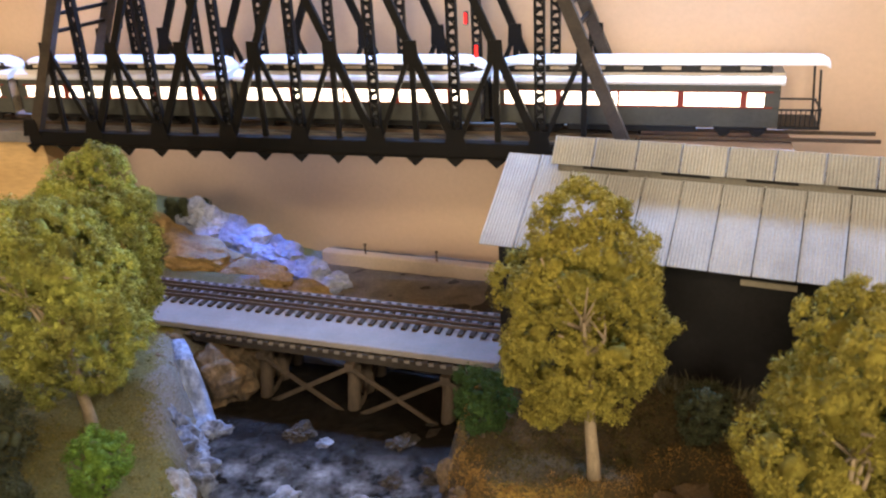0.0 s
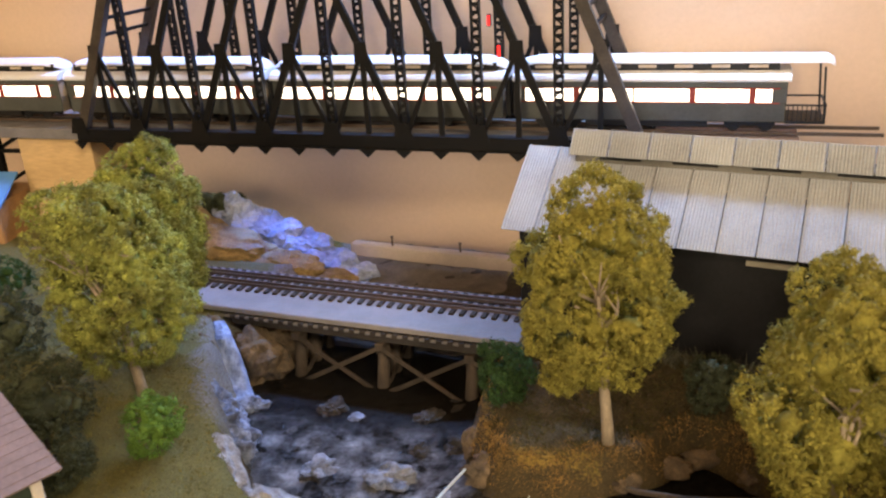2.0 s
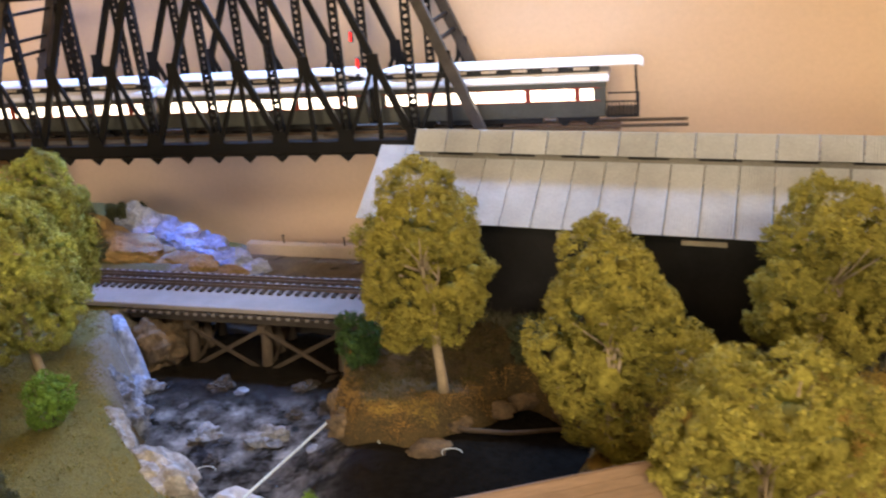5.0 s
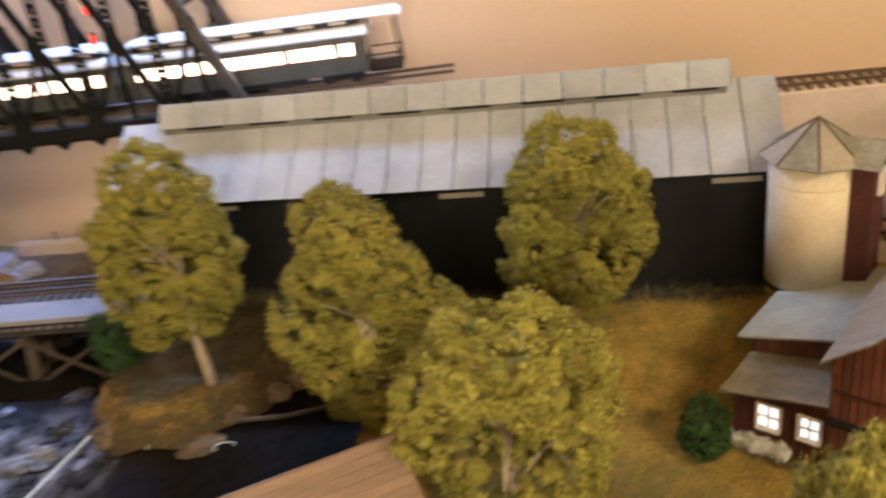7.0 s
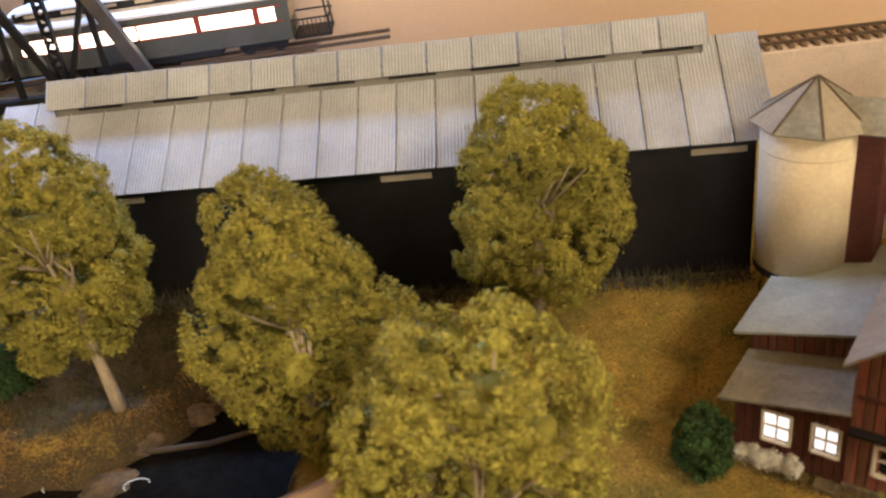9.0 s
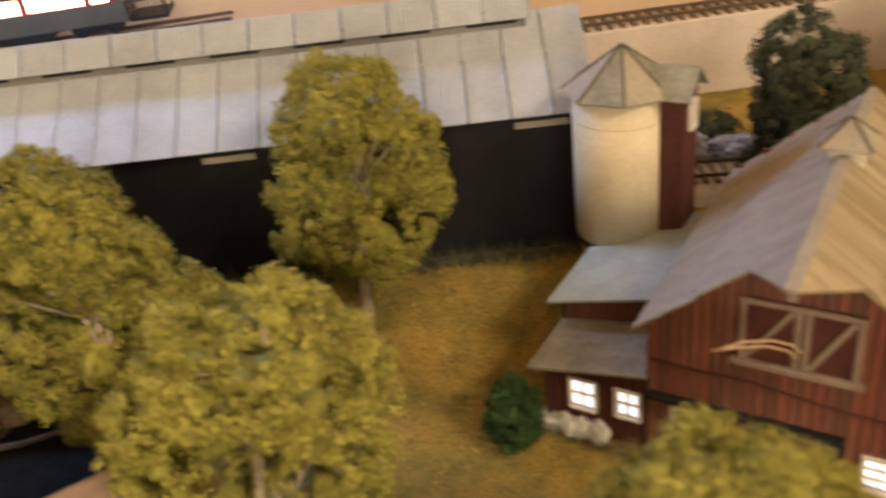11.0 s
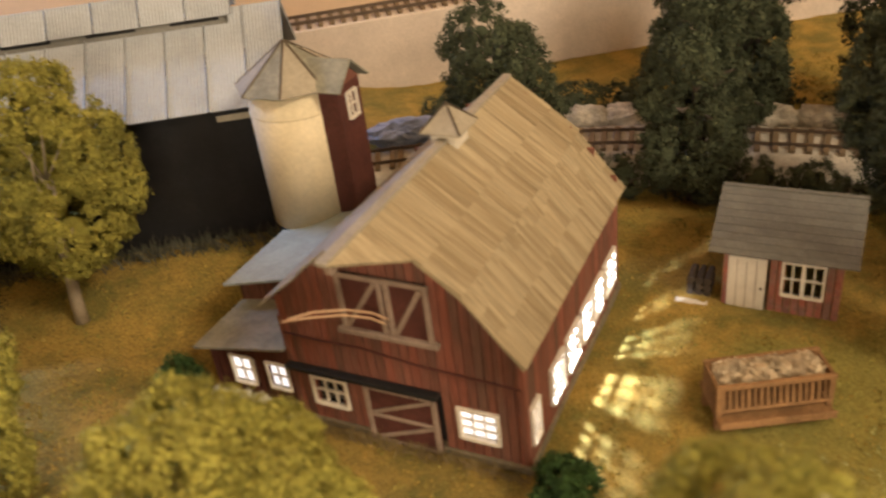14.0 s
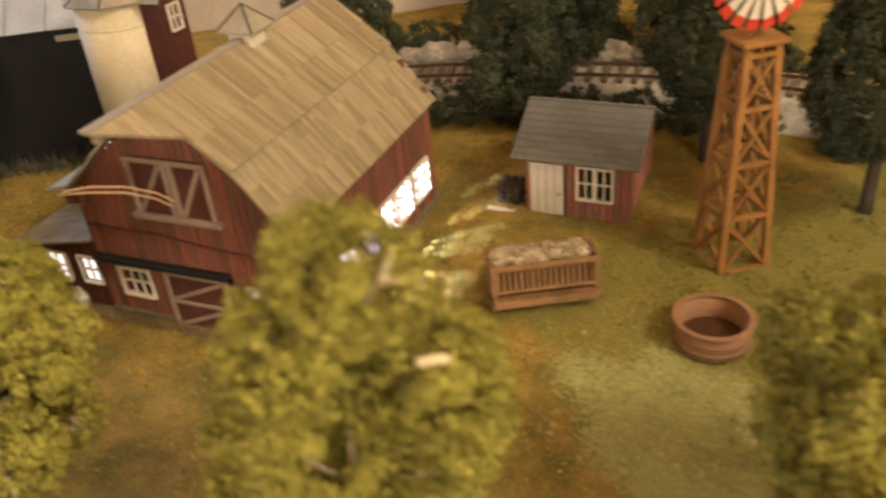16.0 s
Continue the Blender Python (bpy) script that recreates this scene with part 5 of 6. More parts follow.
    for x in (3.0, length - 3.6 - (1.0 if rear else 0)):
        bogie(t, x)
    return t


coach(10.9, 19.6, rear=True)
coach(-8.9, 17.6)
coach(-26.7, 17.6)
coach(-44.5, 17.6)


# ---- trestle ----
TR = (-24.0, 39.2, -6.3)

TAN_FACE = mat("tan_painted_board", (0.72, 0.54, 0.38), 0.8, 0.15, (500, 40), 0.1)


def trestle():
    t = thing("timber_trestle", TR[0], TR[1], 0, TR[2], "weathered timber trestle with a pale concrete track slab", "trestle")
    L = 26.0
    part("track_slab", Shape().box(-8, L, 0.0, 5.6, 0.75, 1.12, 0.05), DECK, t, "pale grey slab edge beside the track")
    # stringers and cross ties use the dark tie colour for the slab's shadow
    for y in (0.15, 1.2, 4.2, 5.3):
        part("stringer", Shape().box(0.5, L, y - 0.15, y + 0.15, 0.0, 0.55, 0.03), TIE, t)
    part("guard_timber", Shape().box(0.2, L, -0.25, -0.05, 0.52, 0.68, 0.02), DECK_GREY, t, "weathered grey guard timber")
    for k in range(36):
        x = 0.6 + k * 0.7
        part("cross_tie", Shape().box(x, x + 0.36, -0.3, 5.7, 0.5, 0.76, 0.02), TIE, t)
    for x in (5.2, 10.9, 16.6, 22.3):
        zb = -4.6
        cap = part("bent_cap", Shape().box(x - 0.28, x + 0.28, -0.3, 5.7, -0.5, 0.0, 0.03), TIMBER, t)
        for y, b in ((0.5, -1.0), (2.0, -0.25), (3.6, 0.25), (5.1, 1.0)):
            part("timber_post", Shape().tube([(x, y + b, zb), (x, y, -0.45)], [0.42, 0.38], 10), TIMBER, t, smooth=True)
        part("sway_brace", Shape().bar((x - 0.3, 0.1, -0.7), (x - 0.3, 5.2, -3.2), 0.08, 0.35), TIMBER, t)
        part("sway_brace", Shape().bar((x + 0.3, 5.4, -0.7), (x + 0.3, -0.4, -3.2), 0.08, 0.35), TIMBER, t)
    for a, b in ((5.2, 10.9), (10.9, 16.6), (16.6, 22.3)):
        part("long_brace", Shape().bar((a, -0.15, -0.3), (b, -0.5, -3.4), 0.12, 0.26), TIMBER, t)
        part("long_brace", Shape().bar((b, -0.1, -0.3), (a, -0.55, -3.4), 0.12, 0.26), TIMBER, t)
        part("girt", Shape().bar((a, 5.3, -2.2), (b, 5.3, -2.2), 0.12, 0.3), TIMBER, t)
    part("backing_board", Shape().box(5.8, 25.5, 5.85, 6.1, -4.4, 0.4, 0.03), TAN_FACE, t, "plain tan backing board")
    tie = Shape().box(-0.15, 0.15, -1.48, 1.48, 0, 0.16, 0.02).mesh("tie")
    for k in range(50):
        ob = part("tie", tie, TIE, t)
        ob.matrix_basis = pose((-7.8 + k * 0.68) * CM, 3.75 * CM, 1.12 * CM)
    for y, m in ((2.92, RAIL), (4.58, RAIL), (3.38, RAIL), (4.12, RAIL)):
        part("rail", Shape().box(-8, L, y - 0.05, y + 0.05, 1.26, 1.46, 0.01), m, t)
    return t


trestle()


# ---- rocks, waterfall and stream bed ----
ROCK_BROWN = mat("brown_plaster_rock", (0.20, 0.145, 0.09), 0.9, 0.45, (350, 90), 0.8, tint=(0.10, 0.08, 0.06), depth=0.0015)
GOLD_TURF = mat("golden_turf_flakes", (0.50, 0.33, 0.075), 0.95, 0.3, (900, 60), 0.0, tint=(0.22, 0.16, 0.042), island=0.35)
GREEN_TURF = mat("olive_turf_flakes", (0.25, 0.24, 0.06), 0.95, 0.3, (900, 60), 0.0, tint=(0.34, 0.27, 0.07), island=0.35)
BANK_FLAKE = mat("dark_olive_turf_flakes", (0.15, 0.155, 0.05), 0.95, 0.3, (900, 60), 0.0, tint=(0.24, 0.20, 0.06), island=0.35)
MEADOW_FLAKE = mat("meadow_turf_flakes", (0.31, 0.28, 0.075), 0.95, 0.3, (900, 60), 0.0, tint=(0.19, 0.19, 0.05), island=0.3)
PALE_TURF = mat("pale_green_turf_flakes", (0.52, 0.52, 0.25), 0.95, 0.3, (900, 60), 0.0, tint=(0.36, 0.37, 0.15), island=0.35)
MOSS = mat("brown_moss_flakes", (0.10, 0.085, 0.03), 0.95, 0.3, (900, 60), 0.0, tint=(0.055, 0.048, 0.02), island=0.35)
RIM_TURF = mat("rusty_turf_flakes", (0.34, 0.205, 0.065), 0.95, 0.3, (900, 60), 0.0, tint=(0.24, 0.15, 0.05), island=0.18)
GREY_WEED = mat("grey_green_weeds", (0.12, 0.115, 0.08), 0.95, 0.3, (900, 60), 0.0, island=0.35)
STRAW_BANK = mat("straw_bank", (0.36, 0.25, 0.11), 0.95, 0.4, (500, 50), 0.8, tint=(0.22, 0.15, 0.07), depth=0.0015)
GREY_GRAVEL = mat("grey_gravel", (0.24, 0.215, 0.19), 0.9, 0.4, (700, 50), 0.6, tint=(0.15, 0.135, 0.12), depth=0.001)
PLASTER_WALL = mat("pale_plaster", (0.62, 0.52, 0.44), 0.85, 0.12, (500, 40), 0.2)
GLOSS = mat("glossy_clear_resin", (0.70, 0.82, 0.88), 0.08, 0.1, (300, 30), 0.0, spec=0.8)
GREEN_WALL = mat("dark_green_siding", (0.035, 0.055, 0.04), 0.7, 0.2, (500, 50), 0.15)
PURPLE_ROOF = mat("purple_grey_shingle", (0.26, 0.21, 0.21), 0.85, 0.2, (700, 60), 0.25)
TAN_PLANK = mat("tan_plank", (0.42, 0.24, 0.11), 0.75, 0.25, (700, 60), 0.2)
BLUE_ROOF = mat("bright_blue_roof", (0.10, 0.28, 0.62), 0.5, 0.1, (500, 40), 0.1)
PLY_GREY = mat("pale_shelf_board", (0.70, 0.60, 0.52), 0.75, 0.15, (500, 40), 0.1)
TIE_TAN = mat("tan_brown_tie", (0.22, 0.16, 0.10), 0.85, 0.2, (700, 60), 0.2)
CREAM_STONE = mat("cream_rough_stone", (0.74, 0.68, 0.57), 0.9, 0.3, (400, 80), 0.6, tint=(0.42, 0.37, 0.30), depth=0.0015)
BALLAST = mat("pale_ballast", (0.68, 0.64, 0.57), 0.95, 0.35, (1100, 80), 0.8, depth=0.001)
WET_ROCK = mat("wet_dark_rock", (0.055, 0.05, 0.046), 0.6, 0.5, (350, 60), 0.7, tint=(0.025, 0.023, 0.021), depth=0.0015)
WET_BLUE = mat("wet_bluish_rock", (0.30, 0.33, 0.40), 0.5, 0.5, (350, 110), 0.7, tint=(0.09, 0.10, 0.12), depth=0.0015)
BLUE_PLASTER = mat("pale_blue_plaster", (0.46, 0.51, 0.64), 0.7, 0.4, (350, 50), 0.6, tint=(0.24, 0.28, 0.40), depth=0.0015)

FALL_BLUE = mat("blue_tinted_resin_fall", (0.32, 0.42, 0.66), 0.35, 0.4, (500, 220), 0.6, tint=(0.15, 0.20, 0.34), stretch=(1, 1, 0.12), depth=0.001)
APRON = mat("bluish_plaster_rock", (0.30, 0.36, 0.50), 0.7, 0.5, (350, 110), 0.7, tint=(0.09, 0.105, 0.15), depth=0.0015)


def rock(x, y, z, rx, ry, rz, material, label, seed, name="rock", turn=0.0, category="rock", rough=0.22, group=""):
    rs = np.random.RandomState(seed)
    bm = bmesh.new()
    bmesh.ops.create_icosphere(bm, subdivisions=4, radius=1.0)
    off = Vector(rs.uniform(-50, 50, 3))
    for v in bm.verts:
        d = v.co.normalized()
        k = 1 + rough * noise.noise(d * 1.3 + off) * 1.6 + rough * noise.noise(d * 3.1 + off) + rough * 0.6 * abs(noise.noise(d * 6.5 + off)) + rough * 0.3 * noise.noise(d * 14 + off)
        v.co = Vector((d.x * rx * k, d.y * ry * k, d.z * rz * k)) * CM
    me = bpy.data.meshes.new(name)
    bm.to_mesh(me)
    bm.free()
    me.materials.append(material)
    ob = new(name, me)
    ob.matrix_world = pose(x * CM, y * CM, z * CM, 0, 0, turn)
    return tagged(ob, label, category, group)


rock(-17.7, 25.7, -0.6, 2.4, 1.2, 1.4, ROCK, "grey craggy plaster rock on the stream edge", 1, turn=-50)
rock(-13.1, 22.5, -1.0, 2.9, 1.4, 1.5, ROCK, "pale grey plaster rock on the stream edge", 2, turn=-35)
rock(-8.6, 21.6, -2.2, 2.0, 1.1, 0.9, PALE_ROCK, "low bluish plaster rock beside the water", 3, turn=-25)
for k, (x, y, r) in enumerate(((-10.2, 29.3, 1.0), (-14.1, 29.3, 0.85), (-9.2, 31.8, 0.6), (-12.6, 27.0, 0.5), (-6.9, 32.2, 0.8), (-15.4, 35.0, 0.8), (-9.5, 35.0, 0.7))):
    rock(x, y, float(stream_level(x)) - 0.05, r * 1.1, r * 0.85, r * 0.6, WET_BLUE if k in (0, 1) else WET_ROCK, "low wet boulder in the dark stream", 10 + k, name="boulder", turn=k * 40, category="boulder", rough=0.4)
for k, (x, y, z, a, b, c) in enumerate(((-4.3, 28.5, -1.4, 1.5, 0.9, 1.0), (0.2, 26.4, -1.4, 1.2, 0.8, 0.4), (1.9, 28.5, -1.0, 0.9, 0.5, 0.5), (-21.7, 38.4, -2.2, 1.7, 2.0, 2.1), (-20.9, 40.6, -2.4, 1.4, 2.0, 2.0), (-1.4, 27.7, -1.2, 1.0, 0.6, 0.6), (-2.8, 27.9, -0.9, 1.1, 0.7, 0.7), (3.6, 29.7, -0.9, 1.0, 0.5, 0.55), (5.4, 30.6, -0.9, 1.1, 0.5, 0.6), (7.6, 30.0, -1.0, 1.0, 0.6, 0.6), (-5.4, 30.6, -1.6, 0.8, 1.2, 1.3))):
    rock(x, y, z, a, b, c, ROCK_BROWN, "brown plaster rock in the stream bank", 30 + k, turn=k * 25, name="bank_rock")


rs = np.random.RandomState(41)
for k in range(22):
    x, y = rs.uniform(-18, -3), rs.uniform(22, 37)
    r = rs.uniform(0.22, 0.45)
    if gorge_distance(np.array([x]), np.array([y]))[0] > 1.0:
        rock(x, y, float(stream_level(x)) - 0.04, r * 1.3, r, r * 0.4, WET_BLUE if k % 3 == 0 else WET_ROCK, "small wet stone in the dark stream", 140 + k, name="stone", turn=k * 50, category="stone", group="stones in the stream")


def waterfall():
    """Pale plaster water that drops over the lip of the left bank to a rocky apron."""
    s = Shape()
    line = [(-23.6, 38.0, 0.75, 0.4), (-22.9, 37.2, 0.6, 0.45), (-22.5, 36.6, 0.3, 0.55), (-22.3, 36.2, -0.3, 0.75), (-22.1, 35.8, -1.0, 0.9), (-21.95, 35.4, -1.7, 1.05), (-21.7, 34.9, -2.3, 1.2), (-21.2, 34.2, -2.8, 1.3), (-20.6, 33.6, -3.2, 1.3)]
    n, fine = 13, []
    for (a, b) in zip(line, line[1:]):
        for i in range(8):
            fine.append([p + (q - p) * i / 8 for p, q in zip(a, b)])
    for i, (x, y, z, w) in enumerate(fine):
        for j in range(n):
            c = (j / (n - 1) - 0.5) * 2
            bulge = 0.22 * (1 - c * c) + 0.10 * noise.noise(Vector((i * 0.10, j * 0.9, 1.0))) + 0.05 * noise.noise(Vector((i * 0.5, j * 1.7, 4.0)))
            s.v.append((x - 0.2 + c * w * 1.15 + bulge * 0.4, y + c * w * 0.3 - bulge, z + bulge * 0.5 - (0.5 if abs(c) == 1 else 0)))
    s.f = [(i * n + j, i * n + j + 1, (i + 1) * n + j + 1, (i + 1) * n + j) for i in range(len(fine) - 1) for j in range(n - 1)]
    return single("waterfall", s, FALL_BLUE, "pale blue plaster waterfall dropping over the bank", "waterfall", smooth=True)


waterfall()
# bluish rocks below the fall, and the brown cliff on both sides of it
for k, (x, y, z, a, b, c) in enumerate(((-23.0, 33.9, -1.3, 1.1, 0.9, 1.5), (-22.1, 32.7, -1.5, 1.3, 0.9, 1.3), (-20.9, 32.4, -2.4, 1.4, 1.0, 0.9), (-20.6, 31.0, -1.8, 1.4, 0.9, 1.2), (-19.4, 30.3, -2.4, 1.3, 0.9, 0.9), (-18.7, 28.9, -1.9, 1.2, 0.8, 1.1), (-20.2, 34.3, -2.9, 0.8, 0.5, 0.6))):
    rock(x, y, z, a, b, c, APRON, "pale bluish plaster rock at the foot of the waterfall", 160 + k, name="fall_rock", turn=-45 + 13 * k, rough=0.34, group="rocks below the waterfall")
for k, (x, y, z, a, b, c) in enumerate(((-23.6, 35.6, -0.8, 0.8, 1.1, 1.7), (-23.0, 34.4, -0.2, 0.5, 0.9, 0.9), (-24.2, 37.9, -0.2, 0.7, 0.7, 1.1))):
    rock(x, y, z, a, b, c, ROCK_BROWN, "brown plaster rock in the stream bank", 170 + k, name="bank_rock", turn=20 * k, rough=0.3)
# pale crag above the trestle, and the straw bank in front of it
for k, (x, y, z, a, b, c) in enumerate(((-30.5, 54.6, 1.2, 2.4, 1.6, 1.6), (-27.2, 54.2, 0.2, 2.4, 1.5, 1.5), (-24.4, 53.4, -0.6, 2.2, 1.4, 1.3), (-21.8, 52.2, -1.4, 2.0, 1.3, 1.0), (-19.4, 51.4, -1.9, 1.6, 1.2, 0.8))):
    rock(x, y, z, a, b, c, BLUE_PLASTER, "pale bluish plaster crag behind the trestle", 50 + k, name="crag", turn=-20, rough=0.3)
for k, (x, y, z, a, b, c) in enumerate(((-29.5, 50.0, 0.6, 4.0, 2.0, 1.3), (-24.0, 49.0, -0.4, 3.0, 1.6, 1.2), (-34.0, 51.0, 1.4, 4.0, 2.5, 2.0), (-20.0, 48.2, -1.2, 2.2, 1.3, 1.0))):
    rock(x, y, z, a, b, c, STRAW_BANK, "straw coloured earth bank beside the track", 60 + k, name="earth_bank", turn=-10, rough=0.18, category="bank")
s = Shape()
gx, gy = np.meshgrid(np.linspace(-21, 1, 60), np.linspace(44.5, 57.5, 40))
s.v = list(zip(gx.ravel(), gy.ravel(), (-1.95 + 0.07 * lumps(gx, gy, 3, 15)).ravel()))
ii = np.arange(gx.size).reshape(gx.shape)
s.f = np.stack([ii[:-1, :-1], ii[:-1, 1:], ii[1:, 1:], ii[1:, :-1]], -1).reshape(-1, 4).tolist()
single("gravel_ground", s, GREY_GRAVEL, "flat grey gravel ground behind the trestle", "ground", kind="structure", smooth=True)
ob = single("parapet", Shape().box(0, 26, -0.9, 0.0, -2.6, 0, 0.06), PLASTER_WALL, "low pale parapet along the rear wall", "parapet", kind="structure")
ob.matrix_world = pose(-0.212, 0.562, -0.0095, 0, 0, -8)
for x in (3.6, 9.4, 15.0):
    p = ob.matrix_world @ Vector((x * CM, -0.5 * CM, 0))
    single("nail", Shape().tube([(0, 0, -0.2), (0, 0, 0.7)], [0.07, 0.07], 8).tube([(0, 0, 0.7), (0, 0, 0.8)], [0.14, 0.14], 8), RAIL, "small steel nail standing in the parapet", "nail", "nails in the parapet").matrix_world = Matrix.Translation(p)
for k, (x, y, h) in enumerate(((-32.0, 54.6, 2.1), (-30.7, 55.6, 1.6), (-33.4, 55.2, 1.8), (-34.8, 54.0, 2.3))):
    bush("conifer", x, y, h, 0.55, DARK_GREEN, "tiny dark green conifer on the hill", 70 + k, z=1.3, category="conifer")
bush("bush", -34.5, 50.5, 4.2, 2.2, DARK_GREEN, "dark shrub on the slope behind the trees", 75)
bush("bush", -31.6, 49.0, 3.0, 1.6, DARK_GREEN, "dark shrub on the slope behind the trees", 76)

# glossy rod laid across the stream, log, and pale arcs modelled as water glints
single("clear_rod", Shape().tube([(-5.8, 28.0, -0.95), (-7.9, 21.0, -0.6)], [0.075, 0.075], 8), GLOSS, "thin glossy rod lying across the stream", "rod")
single("log", Shape().tube([(0.5, 28.1, -0.7), (2.2, 27.7, -0.95), (4.5, 27.6, -1.0), (8.6, 28.0, -0.8)], [0.13, 0.15, 0.14, 0.1], 8), TIMBER, "bare fallen log on the stream bank", "log", smooth=True)
for k, (x, y) in enumerate(((-2.0, 26.8), (1.6, 26.0), (-12.5, 26.0))):
    pts = [(x + math.cos(i * 0.55) * 0.55, y + math.sin(i * 0.55) * 0.35, float(stream_level(x)) + 0.12) for i in range(8)]
    single("ripple", Shape().tube(pts, [0.03] * 8, 6), GLOSS, "small pale glossy arc shaped as a glint on the water", "ripple", "ripples on the stream", smooth=True)

# ---- buildings at the left and front ----
def front_shed():
    t = thing("plank_shed", 5.6, 15.6, 0, 21, "low shed with a tan plank roof beside the stream", "shed")
    part("wall", Shape().box(-5.5, 5.5, -5.6, -0.4, -3.2, 2.6, 0.05), TIMBER, t)
    for k in range(16):
        a, b = 0.1 - k * 0.4, 0.1 - (k + 1) * 0.4 + 0.02
        za, zb = 4.5 - 0.16 * k, 4.5 - 0.16 * (k + 1)
        part("roof_plank", Shape().slab([(-6.2, b, zb), (6.0, b, zb), (6.0, a, za), (-6.2, a, za)], 0.12), TAN_BOARD, t)
    part("back_slope", Shape().slab([(-6.2, 0.1, 4.5), (6.0, 0.1, 4.5), (6.0, 0.8, 4.0), (-6.2, 0.8, 4.0)], 0.12), TAN_BOARD, t)
    return t


front_shed()


def cottage():
    t = thing("cottage", -17.9, 16.6, 0.9, -28, "dark green cottage with purple-grey roof and white corner boards", "house")
    part("wall", Shape().box(-9, -0.7, -8, -0.7, 0, 4.9, 0.03), GREEN_WALL, t)
    part("corner_board", Shape().box(-1.0, -0.6, -1.0, -0.6, 0, 4.9, 0.03), WHITE_PAINT, t, "white corner board")
    part("corner_board", Shape().box(-1.0, -0.6, -8.1, -7.7, 0, 4.9, 0.03), WHITE_PAINT, t, "white corner board")
    part("nameplate", Shape().box(-0.7, -0.64, -2.6, -1.9, 1.9, 2.3, 0.01), WHITE_PAINT, t, "small pale plate")
    for k in range(12):
        f0, f1 = k / 12, (k + 1.2) / 12
        x0, x1, z0, z1 = -5 + 5 * f0, -5 + 5 * min(f1, 1), 6.9 - 1.8 * f0, 6.9 - 1.8 * min(f1, 1)
        part("roof_course", Shape().slab([(x1, -8.6, z1 + 0.03), (x1, 0.0, z1 + 0.03), (x0, 0.0, z0), (x0, -8.6, z0)], 0.08), PURPLE_ROOF, t)
    part("back_roof", Shape().slab([(-5, -8.6, 6.9), (-5, 0, 6.9), (-10, 0, 5.1), (-10, -8.6, 5.1)], 0.1), PURPLE_ROOF, t)
    part("gable", Shape().slab([(-9, -0.8, 4.9), (-0.7, -0.8, 4.9), (-5, -0.8, 6.7)], 0.1), GREEN_WALL, t)
    part("porch_roof", Shape().slab([(-0.6, -8.0, 2.6), (2.4, -8.0, 1.9), (2.4, -3.6, 1.9), (-0.6, -3.6, 2.6)], 0.12), PURPLE_ROOF, t, "low purple-grey porch roof")
    return t


cottage()
bush("conifer", -17.0, 16.0, 3.9, 0.95, DARK_GREEN, "small dark conifer beside the cottage", 80, z=0.9, category="conifer")
bush("conifer", -4.0, 19.6, 2.4, 0.7, BRIGHT, "small bright green conifer by the stream", 81, z=-1.3, category="conifer")


def blue_house():
    t = thing("blue_roofed_house", -47.4, 50.2, 0, 8, "plank-walled house with a bright blue roof", "house")
    for k in range(14):
        part("board", Shape().box(-7 + k * 0.5, -6.53 + k * 0.5, -3, -2.85, 0.5, 4.4, 0.02), TAN_PLANK, t)
    part("wall", Shape().box(-7, 0.0, -2.85, 3, 0.5, 4.4), TAN_PLANK, t)
    part("roof", Shape().slab([(-8, -3.8, 4.3), (0.8, -3.8, 4.3), (0.2, 0.5, 6.0), (-8, 0.5, 6.0)], 0.15), BLUE_ROOF, t, "bright blue roof")
    return t


blue_house()
tower = thing("steel_tower", -50.5, 53.5, 0, 0, "black lattice steel pier under the upper track", "tower")
for x0, x1 in ((-4, -2.2), (4, 2.2), (-0.8, -0.6)):
    part("leg", Shape().bar((x0, 0, 0), (x1, 0, 8.7), 0.5, 0.5, (0, 1, 0)), STEEL, tower)
for z in (1.0, 4.0, 7.0):
    part("strut", Shape().bar((-3.9, 0, z), (3.9, 0, z), 0.3, 0.3), STEEL, tower)
    part("brace", Shape().bar((-3.9, 0.2, z - 1.5), (3.0, 0.2, z + 2), 0.22, 0.3), STEEL, tower)

# ---- rear of the farm ----
ob = single("track_shelf", Shape().box(36, 130, -3.6, -0.05, -0.5, 5.9, 0.05), PLY_GREY, "pale shelf with track along the rear wall", "shelf", kind="structure")
ob.matrix_world = pose(-0.20, 0.585, 0, 0, 0, -8)
shelf_track = thing("shelf_track", -20.0, 58.5, 0, -8, "model track lying on the rear shelf", "track")
tie = Shape().box(-0.15, 0.15, -1.4, 1.4, 0, 0.2, 0.02).mesh("tie")
for k in range(70):
    part("tie", tie, TIE_TAN, shelf_track).matrix_basis = pose((55 + k * 0.75) * CM, -1.9 * CM, 5.9 * CM)
for y in (-2.7, -1.05):
    part("rail", Shape().box(54, 110, y - 0.06, y + 0.06, 6.08, 6.3, 0.01), RAIL, shelf_track)


